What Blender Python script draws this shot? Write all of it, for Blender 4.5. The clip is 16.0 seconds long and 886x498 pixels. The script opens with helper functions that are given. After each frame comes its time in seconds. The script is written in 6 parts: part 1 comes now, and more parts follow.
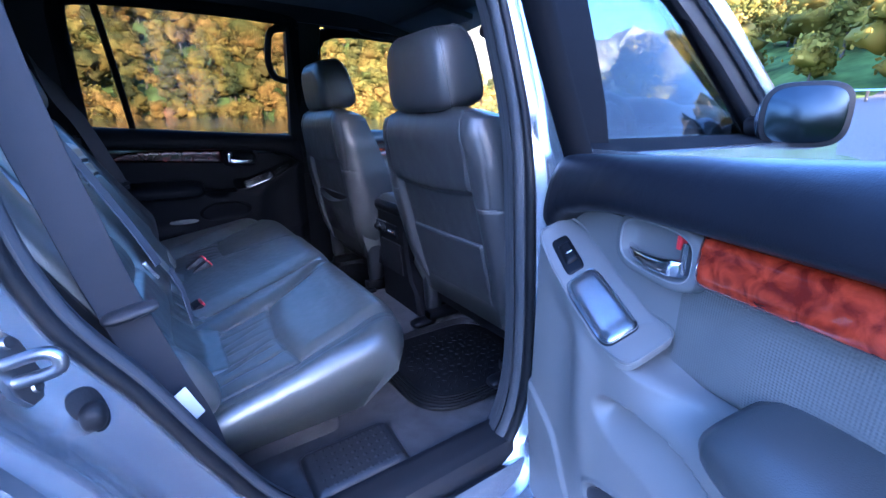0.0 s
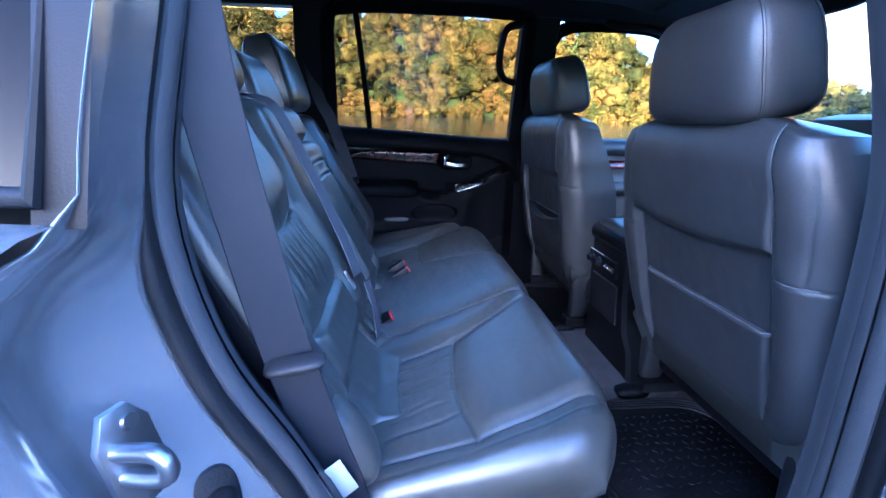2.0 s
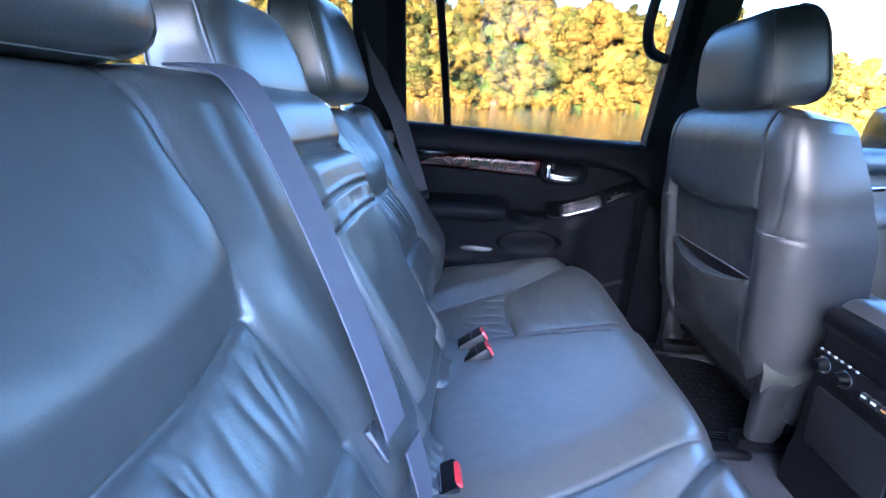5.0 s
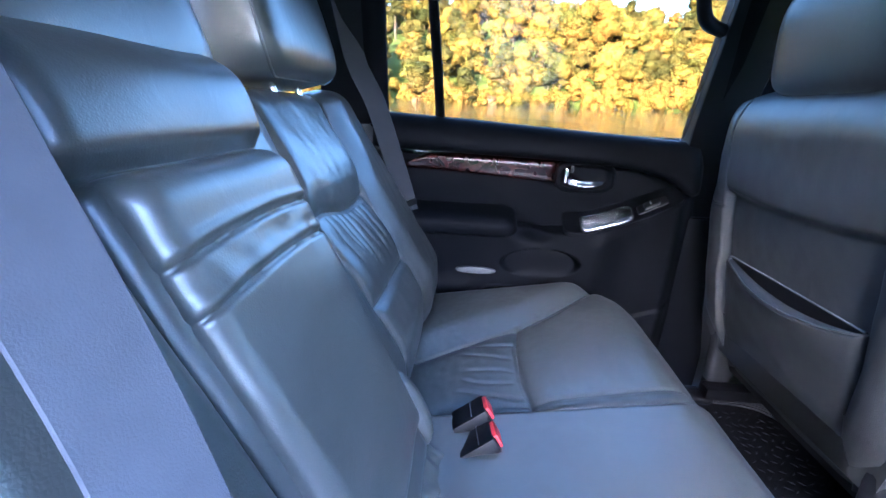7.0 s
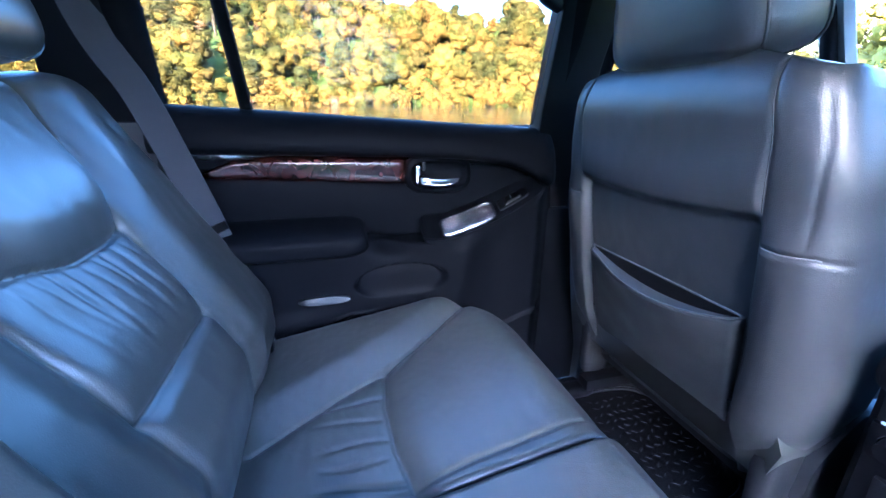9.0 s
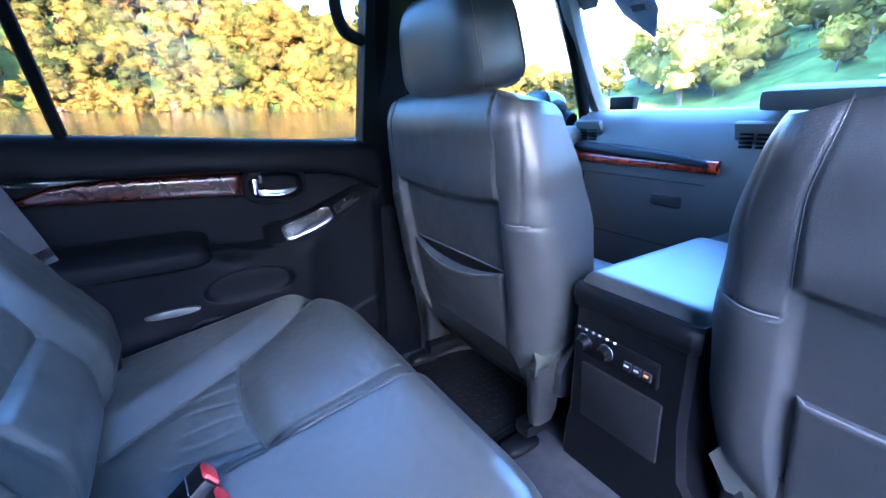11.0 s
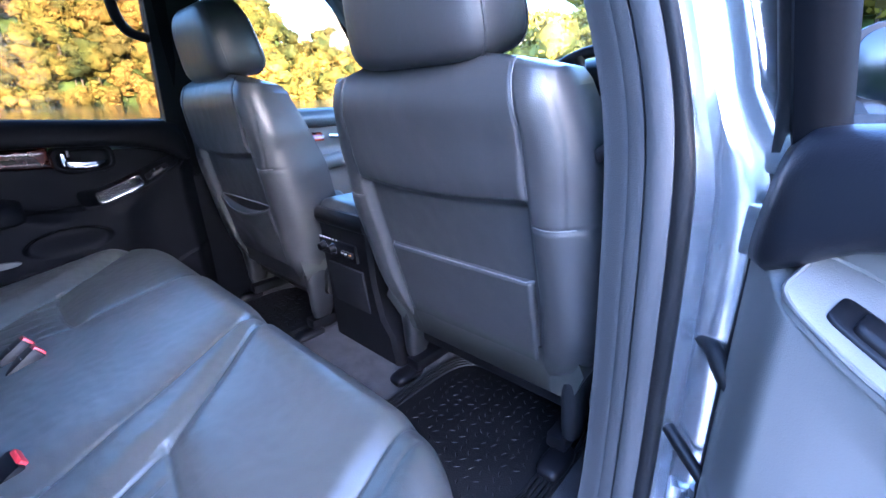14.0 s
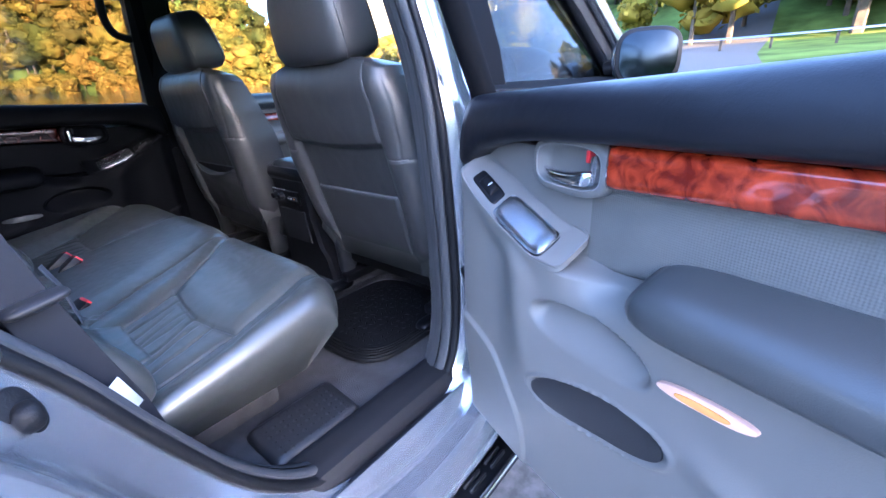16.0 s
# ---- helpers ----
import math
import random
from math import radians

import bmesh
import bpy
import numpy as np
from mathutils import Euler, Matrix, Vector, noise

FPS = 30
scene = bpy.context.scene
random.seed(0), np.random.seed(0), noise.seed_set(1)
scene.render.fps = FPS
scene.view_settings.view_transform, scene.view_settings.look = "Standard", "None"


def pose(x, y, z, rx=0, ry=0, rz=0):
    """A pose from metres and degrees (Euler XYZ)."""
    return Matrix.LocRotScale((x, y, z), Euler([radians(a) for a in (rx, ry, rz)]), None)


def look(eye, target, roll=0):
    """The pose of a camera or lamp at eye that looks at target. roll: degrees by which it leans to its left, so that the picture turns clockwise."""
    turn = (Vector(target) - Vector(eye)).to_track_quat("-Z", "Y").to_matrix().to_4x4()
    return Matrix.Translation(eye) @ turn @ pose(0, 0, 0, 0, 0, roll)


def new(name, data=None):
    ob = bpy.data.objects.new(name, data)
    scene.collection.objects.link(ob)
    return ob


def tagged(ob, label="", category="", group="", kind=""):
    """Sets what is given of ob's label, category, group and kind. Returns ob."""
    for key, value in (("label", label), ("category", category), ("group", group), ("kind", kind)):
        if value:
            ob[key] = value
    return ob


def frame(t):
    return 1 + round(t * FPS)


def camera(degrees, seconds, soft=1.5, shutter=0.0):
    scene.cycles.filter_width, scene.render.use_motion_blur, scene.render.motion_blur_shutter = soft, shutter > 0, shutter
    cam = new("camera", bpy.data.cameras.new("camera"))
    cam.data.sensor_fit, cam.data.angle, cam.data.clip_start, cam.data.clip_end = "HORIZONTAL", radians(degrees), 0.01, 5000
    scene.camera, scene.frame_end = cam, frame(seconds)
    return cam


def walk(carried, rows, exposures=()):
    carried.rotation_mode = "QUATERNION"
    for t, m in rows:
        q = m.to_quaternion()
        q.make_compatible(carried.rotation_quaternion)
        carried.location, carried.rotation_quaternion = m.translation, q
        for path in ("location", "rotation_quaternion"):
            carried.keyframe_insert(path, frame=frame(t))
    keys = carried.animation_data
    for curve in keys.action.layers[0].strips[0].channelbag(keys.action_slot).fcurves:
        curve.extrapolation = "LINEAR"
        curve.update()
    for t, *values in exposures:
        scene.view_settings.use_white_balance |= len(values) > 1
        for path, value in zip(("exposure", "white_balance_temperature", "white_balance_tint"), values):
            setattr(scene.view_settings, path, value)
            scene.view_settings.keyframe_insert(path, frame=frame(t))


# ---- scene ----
cam = camera(93.6, 16.0)
PATH = [
    (0, (-0.001, -1.283, 1.22), (1.067, 0.306, 0.643), -0.1),
    (0.5, (0.011, -1.231, 1.221), (0.833, 0.5, 0.648), 0.5),
    (1, (0.048, -1.188, 1.231), (0.631, 0.638, 0.658), 1.0),
    (1.5, (0.049, -1.128, 1.227), (0.439, 0.747, 0.651), 2.3),
    (2, (0.041, -1.057, 1.235), (0.269, 0.842, 0.653), 1.9),
    (2.5, (0.041, -0.991, 1.232), (0.171, 0.918, 0.652), 2.0),
    (3, (0.045, -0.93, 1.235), (0.101, 0.979, 0.641), 1.8),
    (3.5, (0.049, -0.839, 1.238), (0.046, 1.068, 0.633), 2.1),
    (4, (0.046, -0.743, 1.239), (-0.019, 1.16, 0.626), 2.0),
    (6.5, (0.006, -0.391, 1.244), (-0.146, 1.497, 0.6), 2.8),
    (7, (0.022, -0.33, 1.224), (-0.092, 1.561, 0.581), 2.6),
    (7.5, (0.026, -0.268, 1.224), (-0.003, 1.626, 0.584), 2.4),
    (8, (0.029, -0.223, 1.222), (0.136, 1.672, 0.593), 2.2),
    (8.5, (0.054, -0.177, 1.213), (0.33, 1.707, 0.6), 1.4),
    (9, (0.064, -0.147, 1.204), (0.588, 1.679, 0.578), 0.8),
    (11.3, (0.095, -0.367, 1.236), (1.189, 1.191, 0.62), -0.9),
    (11.5, (0.097, -0.396, 1.237), (1.231, 1.132, 0.62), -1.1),
    (12, (0.088, -0.481, 1.249), (1.319, 0.968, 0.629), -1.1),
    (12.5, (0.09, -0.559, 1.25), (1.384, 0.829, 0.62), -1.5),
    (13, (0.103, -0.649, 1.223), (1.44, 0.698, 0.592), -1.5),
    (13.5, (0.117, -0.744, 1.21), (1.477, 0.573, 0.564), -1.7),
    (14, (0.102, -0.836, 1.201), (1.477, 0.452, 0.53), -2.0),
    (14.5, (0.078, -0.947, 1.203), (1.46, 0.324, 0.515), -2.0),
    (15, (0.026, -1.061, 1.219), (1.414, 0.193, 0.51), -2.5),
    (15.5, (-0.033, -1.172, 1.217), (1.357, 0.064, 0.483), -3.1),
    (16, (-0.082, -1.268, 1.194), (1.336, -0.067, 0.454), -2.9),
]
EXPOSURES = [(0, 4.35, 4250, 28), (1.5, 4.45, 4200, 27), (2.5, 4.8, 4250, 24), (3.5, 5.4, 4400, 24), (7, 6.05, 4700, 24), (9, 6.08, 4280, 23), (12.5, 6.0, 4400, 26), (14.5, 5.3, 4800, 27), (16, 4.7, 5050, 25)]
walk(cam, [(t, look(eye, target, roll)) for t, eye, target, roll in PATH], EXPOSURES)

# ---- world, sun and exposure ----
world = bpy.data.worlds.new("sky")
scene.world = world
world.use_nodes = True
wn = world.node_tree
sky = wn.nodes.new("ShaderNodeTexSky")
sky.sky_type = "NISHITA"
sky.sun_disc = False
SUN_AZ, SUN_EL = radians(199), radians(10)
sky.sun_elevation = SUN_EL
sky.sun_rotation = SUN_AZ
sky.air_density, sky.dust_density, sky.ozone_density = 1.0, 2.6, 1.5
wn.links.new(sky.outputs[0], wn.nodes["Background"].inputs[0])
wn.nodes["Background"].inputs[1].default_value = 0.15
sun_to = Vector((math.sin(SUN_AZ) * math.cos(SUN_EL), math.cos(SUN_AZ) * math.cos(SUN_EL), math.sin(SUN_EL)))
sun = new("sun", bpy.data.lights.new("sun", "SUN"))
sun.data.energy, sun.data.angle, sun.data.color = 4.8, radians(0.6), (1.0, 0.63, 0.27)
sun.matrix_world = look(sun_to * 60, (0, 0, 0))


# ---- materials ----
def material(name, color, rough=0.5, metal=0.0, bump=0.0, scale=200.0, vary=0.12, vscale=6.0, coat=0.0, kind="noise", spec=0.5, sheen=0.0, island=False, detail=4.0, rvary=0.0, coat_rough=0.08, wrinkle=0.0):
    m = bpy.data.materials.new(name)
    m.use_nodes = True
    nt = m.node_tree
    b = nt.nodes["Principled BSDF"]
    b.inputs["Roughness"].default_value = rough
    b.inputs["Metallic"].default_value = metal
    b.inputs["Specular IOR Level"].default_value = spec
    b.inputs["Coat Weight"].default_value = coat
    b.inputs["Coat Roughness"].default_value = coat_rough
    b.inputs["Sheen Weight"].default_value = sheen
    tc = nt.nodes.new("ShaderNodeTexCoord")
    n1 = nt.nodes.new("ShaderNodeTexNoise")
    n1.inputs["Scale"].default_value, n1.inputs["Detail"].default_value = vscale, detail
    nt.links.new(tc.outputs["Object"], n1.inputs["Vector"])
    ramp = nt.nodes.new("ShaderNodeValToRGB")
    c = np.array(color[:3])
    ramp.name = "Color Ramp"
    ramp.color_ramp.elements[0].position, ramp.color_ramp.elements[1].position = 0.3, 0.7
    ramp.color_ramp.elements[0].color = (*(c * (1 - vary)), 1)
    ramp.color_ramp.elements[1].color = (*np.minimum(c * (1 + vary), 1), 1)
    nt.links.new(n1.outputs["Fac"], ramp.inputs["Fac"])
    out = ramp.outputs["Color"]
    if island:
        g = nt.nodes.new("ShaderNodeNewGeometry")
        hs = nt.nodes.new("ShaderNodeHueSaturation")
        mr = nt.nodes.new("ShaderNodeMapRange")
        mr.inputs["To Min"].default_value, mr.inputs["To Max"].default_value = 0.62, 1.36
        nt.links.new(g.outputs["Random Per Island"], mr.inputs["Value"])
        nt.links.new(mr.outputs[0], hs.inputs["Value"])
        nt.links.new(out, hs.inputs["Color"])
        out = hs.outputs["Color"]
    nt.links.new(out, b.inputs["Base Color"])
    if rvary:
        mr2 = nt.nodes.new("ShaderNodeMapRange")
        mr2.inputs["To Min"].default_value, mr2.inputs["To Max"].default_value = rough - rvary, rough + rvary
        n3 = nt.nodes.new("ShaderNodeTexNoise")
        n3.inputs["Scale"].default_value, n3.inputs["Detail"].default_value = vscale * 3, 5
        nt.links.new(tc.outputs["Object"], n3.inputs["Vector"])
        nt.links.new(n3.outputs["Fac"], mr2.inputs["Value"])
        nt.links.new(mr2.outputs[0], b.inputs["Roughness"])
    if bump:
        if kind == "voronoi":
            n2 = nt.nodes.new("ShaderNodeTexVoronoi")
            n2.feature = "DISTANCE_TO_EDGE"
            n2.inputs["Scale"].default_value = scale
            h = n2.outputs["Distance"]
        else:
            n2 = nt.nodes.new("ShaderNodeTexNoise")
            n2.inputs["Scale"].default_value, n2.inputs["Detail"].default_value = scale, 3
            h = n2.outputs["Fac"]
        nt.links.new(tc.outputs["Object"], n2.inputs["Vector"])
        bp = nt.nodes.new("ShaderNodeBump")
        bp.inputs["Strength"].default_value, bp.inputs["Distance"].default_value = bump, 0.002
        nt.links.new(h, bp.inputs["Height"])
        if wrinkle:
            n4 = nt.nodes.new("ShaderNodeTexNoise")
            n4.inputs["Scale"].default_value, n4.inputs["Detail"].default_value, n4.inputs["Distortion"].default_value = 26, 6, 1.2
            nt.links.new(tc.outputs["Object"], n4.inputs["Vector"])
            bw = nt.nodes.new("ShaderNodeBump")
            bw.inputs["Strength"].default_value, bw.inputs["Distance"].default_value = wrinkle, 0.006
            nt.links.new(n4.outputs["Fac"], bw.inputs["Height"])
            nt.links.new(bw.outputs["Normal"], bp.inputs["Normal"])
        nt.links.new(bp.outputs["Normal"], b.inputs["Normal"])
    return m


LEATHER = material("leather", (0.056, 0.058, 0.052), 0.38, wrinkle=0.14, bump=0.12, scale=420, kind="voronoi", vary=0.14, vscale=5, rvary=0.07, spec=0.8, coat=0.6, coat_rough=0.32)
LEATHER_BACK = material("leather_vinyl", (0.038, 0.039, 0.040), 0.38, wrinkle=0.12, bump=0.16, scale=420, kind="voronoi", vary=0.10, vscale=7, rvary=0.05, spec=0.55, coat=0.18, coat_rough=0.32)
STITCH = material("stitching", (0.14, 0.14, 0.145), 0.6, vary=0.2, vscale=60)
GREY_PLASTIC = material("grey_plastic", (0.145, 0.141, 0.133), 0.48, bump=0.15, scale=700, vary=0.05, vscale=4, rvary=0.05)
# Shaded copy of the door trim plastic, near black for the far door's shade.
DOOR_SHADED = material("shaded_door_plastic", (0.0030, 0.0034, 0.0046), 0.46, bump=0.2, scale=600, vary=0.1, spec=0.03)
DARK_PLASTIC = material("dark_grey_plastic", (0.020, 0.020, 0.022), 0.5, bump=0.2, scale=600, vary=0.1, spec=0.35)
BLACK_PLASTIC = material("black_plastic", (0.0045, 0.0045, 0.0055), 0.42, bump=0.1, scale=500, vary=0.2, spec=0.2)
BLACK_VINYL = material("black_vinyl", (0.0075, 0.008, 0.011), 0.40, bump=0.10, scale=420, kind="voronoi", vary=0.2, rvary=0.10, spec=0.34, wrinkle=0.10)
SHIELD = material("seat_shield_plastic", (0.016, 0.0165, 0.018), 0.42, bump=0.15, scale=700, vary=0.06)
SURROUND = material("pale_grey_plastic", (0.21, 0.205, 0.20), 0.4, bump=0.08, scale=700, vary=0.04)
PAD_GREY = material("armrest_vinyl", (0.050, 0.053, 0.054), 0.40, bump=0.10, scale=420, kind="voronoi", vary=0.08, rvary=0.05, coat=0.15, coat_rough=0.35)
CARPET = material("carpet", (0.042, 0.041, 0.043), 0.95, bump=1.0, scale=700, vary=0.35, vscale=30, sheen=0.05)
RUBBER = material("rubber", (0.008, 0.008, 0.009), 0.6, bump=0.3, scale=300, vary=0.25, vscale=12, spec=0.3)
MAT_RUBBER = material("mat_rubber", (0.005, 0.005, 0.0055), 0.5, bump=0.25, scale=300, vary=0.35, vscale=14, spec=0.3)
MATT_BLACK = material("matt_black", (0.0035, 0.0038, 0.0050), 0.75, vary=0.2, spec=0.06)
SILVER = material("silver_paint", (0.47, 0.49, 0.52), 0.24, metal=0.82, vary=0.02, coat=0.8)
CHROME = material("chrome", (0.75, 0.76, 0.78), 0.16, metal=1.0, vary=0.04)
SATIN = material("satin_chrome", (0.55, 0.55, 0.57), 0.24, metal=0.9, vary=0.03)
STEEL = material("zinc_steel", (0.36, 0.36, 0.37), 0.35, metal=1.0, vary=0.15, vscale=30)
LID_GREY = material("silver_plastic", (0.40, 0.40, 0.41), 0.26, metal=0.92, vary=0.05, bump=0.05, scale=800)
BELT = material("belt_webbing", (0.010, 0.0112, 0.0165), 0.7, bump=0.15, scale=900, vary=0.08, vscale=40)
BELT_LIGHT = material("grey_webbing", (0.085, 0.085, 0.098), 0.6, bump=0.15, scale=900, vary=0.08, vscale=40)
RED = material("red_plastic", (0.62, 0.035, 0.04), 0.35, vary=0.05)
AMBER = material("amber_lens", (0.80, 0.36, 0.10), 0.22, vary=0.15, vscale=30)
CLEAR_PINK = material("pale_lens", (0.76, 0.46, 0.36), 0.16, vary=0.12, vscale=40, coat=0.5)
WHITE_PLASTIC = material("white_label", (0.72, 0.72, 0.70), 0.5, vary=0.04)
HEADLINER = material("headliner", (0.06, 0.06, 0.063), 0.95, bump=0.4, scale=700, vary=0.06)
DASH = material("dash_plastic", (0.065, 0.068, 0.07), 0.55, bump=0.25, scale=500, vary=0.06)
ASPHALT = material("asphalt", (0.085, 0.083, 0.082), 0.9, bump=1.0, scale=60, vary=0.35, vscale=25, detail=8, spec=0.1)
GRASS = material("grass", (0.075, 0.110, 0.024), 0.9, vary=0.5, vscale=0.5, detail=8, spec=0.05)
def leaf_material(name, shades, scale=0.16):
    """Leaves whose hue changes from crown to crown and a little from leaf to leaf."""
    m = material(name, shades[1], 0.8, vscale=scale, island=True, detail=3, spec=0.08)
    ramp = m.node_tree.nodes["Color Ramp"].color_ramp
    middle = ramp.elements.new(0.5)
    ramp.elements[0].position, ramp.elements[2].position = 0.34, 0.66
    for e, c in zip(ramp.elements, shades):
        e.color = (*c, 1)
    return m


LEAF = leaf_material("foliage", ((0.060, 0.066, 0.012), (0.150, 0.112, 0.016), (0.215, 0.125, 0.022)))
LEAF_OLIVE = leaf_material("olive_foliage", ((0.026, 0.034, 0.010), (0.060, 0.056, 0.012), (0.105, 0.082, 0.018)))
LEAF_RUST = leaf_material("rust_foliage", ((0.150, 0.080, 0.036), (0.205, 0.120, 0.060), (0.260, 0.150, 0.085)))
LEAF_BRIGHT = leaf_material("bright_foliage", ((0.070, 0.072, 0.012), (0.150, 0.128, 0.016), (0.215, 0.150, 0.024)))


def let_light_through(m, share):
    nt = m.node_tree
    b = nt.nodes["Principled BSDF"]
    tl = nt.nodes.new("ShaderNodeBsdfTranslucent")
    nt.links.new(b.inputs["Base Color"].links[0].from_socket, tl.inputs[0])
    mx = nt.nodes.new("ShaderNodeMixShader")
    mx.inputs[0].default_value = share
    nt.links.new(b.outputs[0], mx.inputs[1])
    nt.links.new(tl.outputs[0], mx.inputs[2])
    nt.links.new(mx.outputs[0], nt.nodes["Material Output"].inputs[0])


for leaf_mat in (LEAF, LEAF_OLIVE, LEAF_RUST, LEAF_BRIGHT):
    let_light_through(leaf_mat, 0.15)
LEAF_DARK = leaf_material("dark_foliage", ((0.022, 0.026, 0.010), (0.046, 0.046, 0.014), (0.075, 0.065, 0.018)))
BARK = material("bark", (0.07, 0.055, 0.04), 0.9, vary=0.4, vscale=3)


def fabric():
    m = material("mesh_fabric", (0.120, 0.119, 0.112), 0.9, vary=0.10, vscale=9)
    nt = m.node_tree
    b = nt.nodes["Principled BSDF"]
    tc = nt.nodes.new("ShaderNodeTexCoord")
    waves = []
    for up in (1, -1):
        dot = nt.nodes.new("ShaderNodeVectorMath")
        dot.operation = "DOT_PRODUCT"
        dot.inputs[1].default_value = (-0.39 * 1000, -0.92 * 1000, up * 1100)
        nt.links.new(tc.outputs["Object"], dot.inputs[0])
        sn = nt.nodes.new("ShaderNodeMath")
        sn.operation = "SINE"
        nt.links.new(dot.outputs["Value"], sn.inputs[0])
        waves.append(sn)
    v = nt.nodes.new("ShaderNodeMath")
    v.operation = "MULTIPLY"
    nt.links.new(waves[0].outputs[0], v.inputs[0])
    nt.links.new(waves[1].outputs[0], v.inputs[1])
    bp = nt.nodes.new("ShaderNodeBump")
    bp.inputs["Strength"].default_value, bp.inputs["Distance"].default_value = 0.32, 0.0012
    nt.links.new(v.outputs[0], bp.inputs["Height"])
    nt.links.new(bp.outputs["Normal"], b.inputs["Normal"])
    return m


FABRIC = fabric()


def burl(name, dark, light):
    m = bpy.data.materials.new(name)
    m.use_nodes = True
    nt = m.node_tree
    b = nt.nodes["Principled BSDF"]
    b.inputs["Roughness"].default_value = 0.25
    b.inputs["Coat Weight"].default_value, b.inputs["Coat Roughness"].default_value = 1.0, 0.03
    tc = nt.nodes.new("ShaderNodeTexCoord")
    n1 = nt.nodes.new("ShaderNodeTexNoise")
    n1.inputs["Scale"].default_value, n1.inputs["Detail"].default_value, n1.inputs["Distortion"].default_value = 34, 9, 1.3
    nt.links.new(tc.outputs["Object"], n1.inputs["Vector"])
    r = nt.nodes.new("ShaderNodeValToRGB")
    r.color_ramp.elements[0].position, r.color_ramp.elements[1].position = 0.36, 0.66
    r.color_ramp.elements[0].color, r.color_ramp.elements[1].color = (*dark, 1), (*light, 1)
    nt.links.new(n1.outputs["Fac"], r.inputs["Fac"])
    nt.links.new(r.outputs["Color"], b.inputs["Base Color"])
    return m


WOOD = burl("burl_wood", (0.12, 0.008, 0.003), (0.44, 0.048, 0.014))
# Same burl with the far door's shade put into colour and gloss.
WOOD_SHADED = burl("shaded_burl_wood", (0.012, 0.0026, 0.002), (0.026, 0.0046, 0.003))
WOOD_SHADED.node_tree.nodes["Principled BSDF"].inputs["Coat Weight"].default_value = 0.25
WOOD_SHADED.node_tree.nodes["Principled BSDF"].inputs["Specular IOR Level"].default_value = 0.2


def glass(name, tint, face_on=0.035):
    m = bpy.data.materials.new(name)
    m.use_nodes = True
    nt = m.node_tree
    nt.nodes.remove(nt.nodes["Principled BSDF"])
    tr = nt.nodes.new("ShaderNodeBsdfTransparent")
    tr.inputs[0].default_value = (*tint, 1)
    gl = nt.nodes.new("ShaderNodeBsdfGlossy")
    gl.inputs["Roughness"].default_value = 0.015
    lw = nt.nodes.new("ShaderNodeLayerWeight")
    lw.inputs[0].default_value = 0.5
    pw = nt.nodes.new("ShaderNodeMath")
    pw.operation = "POWER"
    pw.inputs[1].default_value = 4.5
    fr = nt.nodes.new("ShaderNodeMapRange")
    fr.inputs["To Min"].default_value, fr.inputs["To Max"].default_value = face_on, 0.95
    nt.links.new(lw.outputs["Facing"], pw.inputs[0])
    nt.links.new(pw.outputs[0], fr.inputs["Value"])
    mx = nt.nodes.new("ShaderNodeMixShader")
    nt.links.new(fr.outputs[0], mx.inputs[0])
    nt.links.new(tr.outputs[0], mx.inputs[1])
    nt.links.new(gl.outputs[0], mx.inputs[2])
    nt.links.new(mx.outputs[0], nt.nodes["Material Output"].inputs[0])
    return m


GLASS = glass("clear_glass", (0.56, 0.60, 0.58))
SCREEN_GLASS = glass("windscreen_glass", (0.88, 0.93, 0.91))
REAR_GLASS = glass("rear_glass", (0.41, 0.425, 0.41))
PRIVACY = glass("privacy_glass", (0.06, 0.07, 0.08), 0.012)
MIRROR = material("mirror", (0.022, 0.029, 0.037), 0.18, metal=1.0, vary=0.1, vscale=30)


def water():
    m = material("lake_water", (0.03, 0.045, 0.035), 0.06, vary=0.2, vscale=0.05)
    nt = m.node_tree
    b = nt.nodes["Principled BSDF"]
    tc = nt.nodes.new("ShaderNodeTexCoord")
    mp = nt.nodes.new("ShaderNodeMapping")
    mp.inputs["Scale"].default_value = (0.6, 2.0, 1)
    n = nt.nodes.new("ShaderNodeTexNoise")
    n.inputs["Scale"].default_value, n.inputs["Detail"].default_value = 1.2, 3
    bp = nt.nodes.new("ShaderNodeBump")
    bp.inputs["Strength"].default_value, bp.inputs["Distance"].default_value = 0.25, 0.1
    nt.links.new(tc.outputs["Object"], mp.inputs["Vector"])
    nt.links.new(mp.outputs[0], n.inputs["Vector"])
    nt.links.new(n.outputs["Fac"], bp.inputs["Height"])
    nt.links.new(bp.outputs["Normal"], b.inputs["Normal"])
    return m


WATER = water()


# ---- mesh helpers ----
def mesh_object(name, verts, faces, mat, parent=None, label="", smooth=True, sharp=40):
    me = bpy.data.meshes.new(name)
    me.from_pydata([tuple(v) for v in verts], [], faces)
    bm = bmesh.new()
    bm.from_mesh(me)
    bmesh.ops.recalc_face_normals(bm, faces=bm.faces)
    bm.to_mesh(me)
    bm.free()
    return finish(name, me, mat, parent, label, smooth, sharp)


def finish(name, me, mat, parent=None, label="", smooth=True, sharp=40):
    me.materials.append(mat)
    if smooth:
        me.polygons.foreach_set("use_smooth", [True] * len(me.polygons))
        me.set_sharp_from_angle(angle=radians(sharp))
    ob = new(name, me)
    if parent is not None:
        ob.parent = parent
    if label:
        ob["label"] = label
    return ob


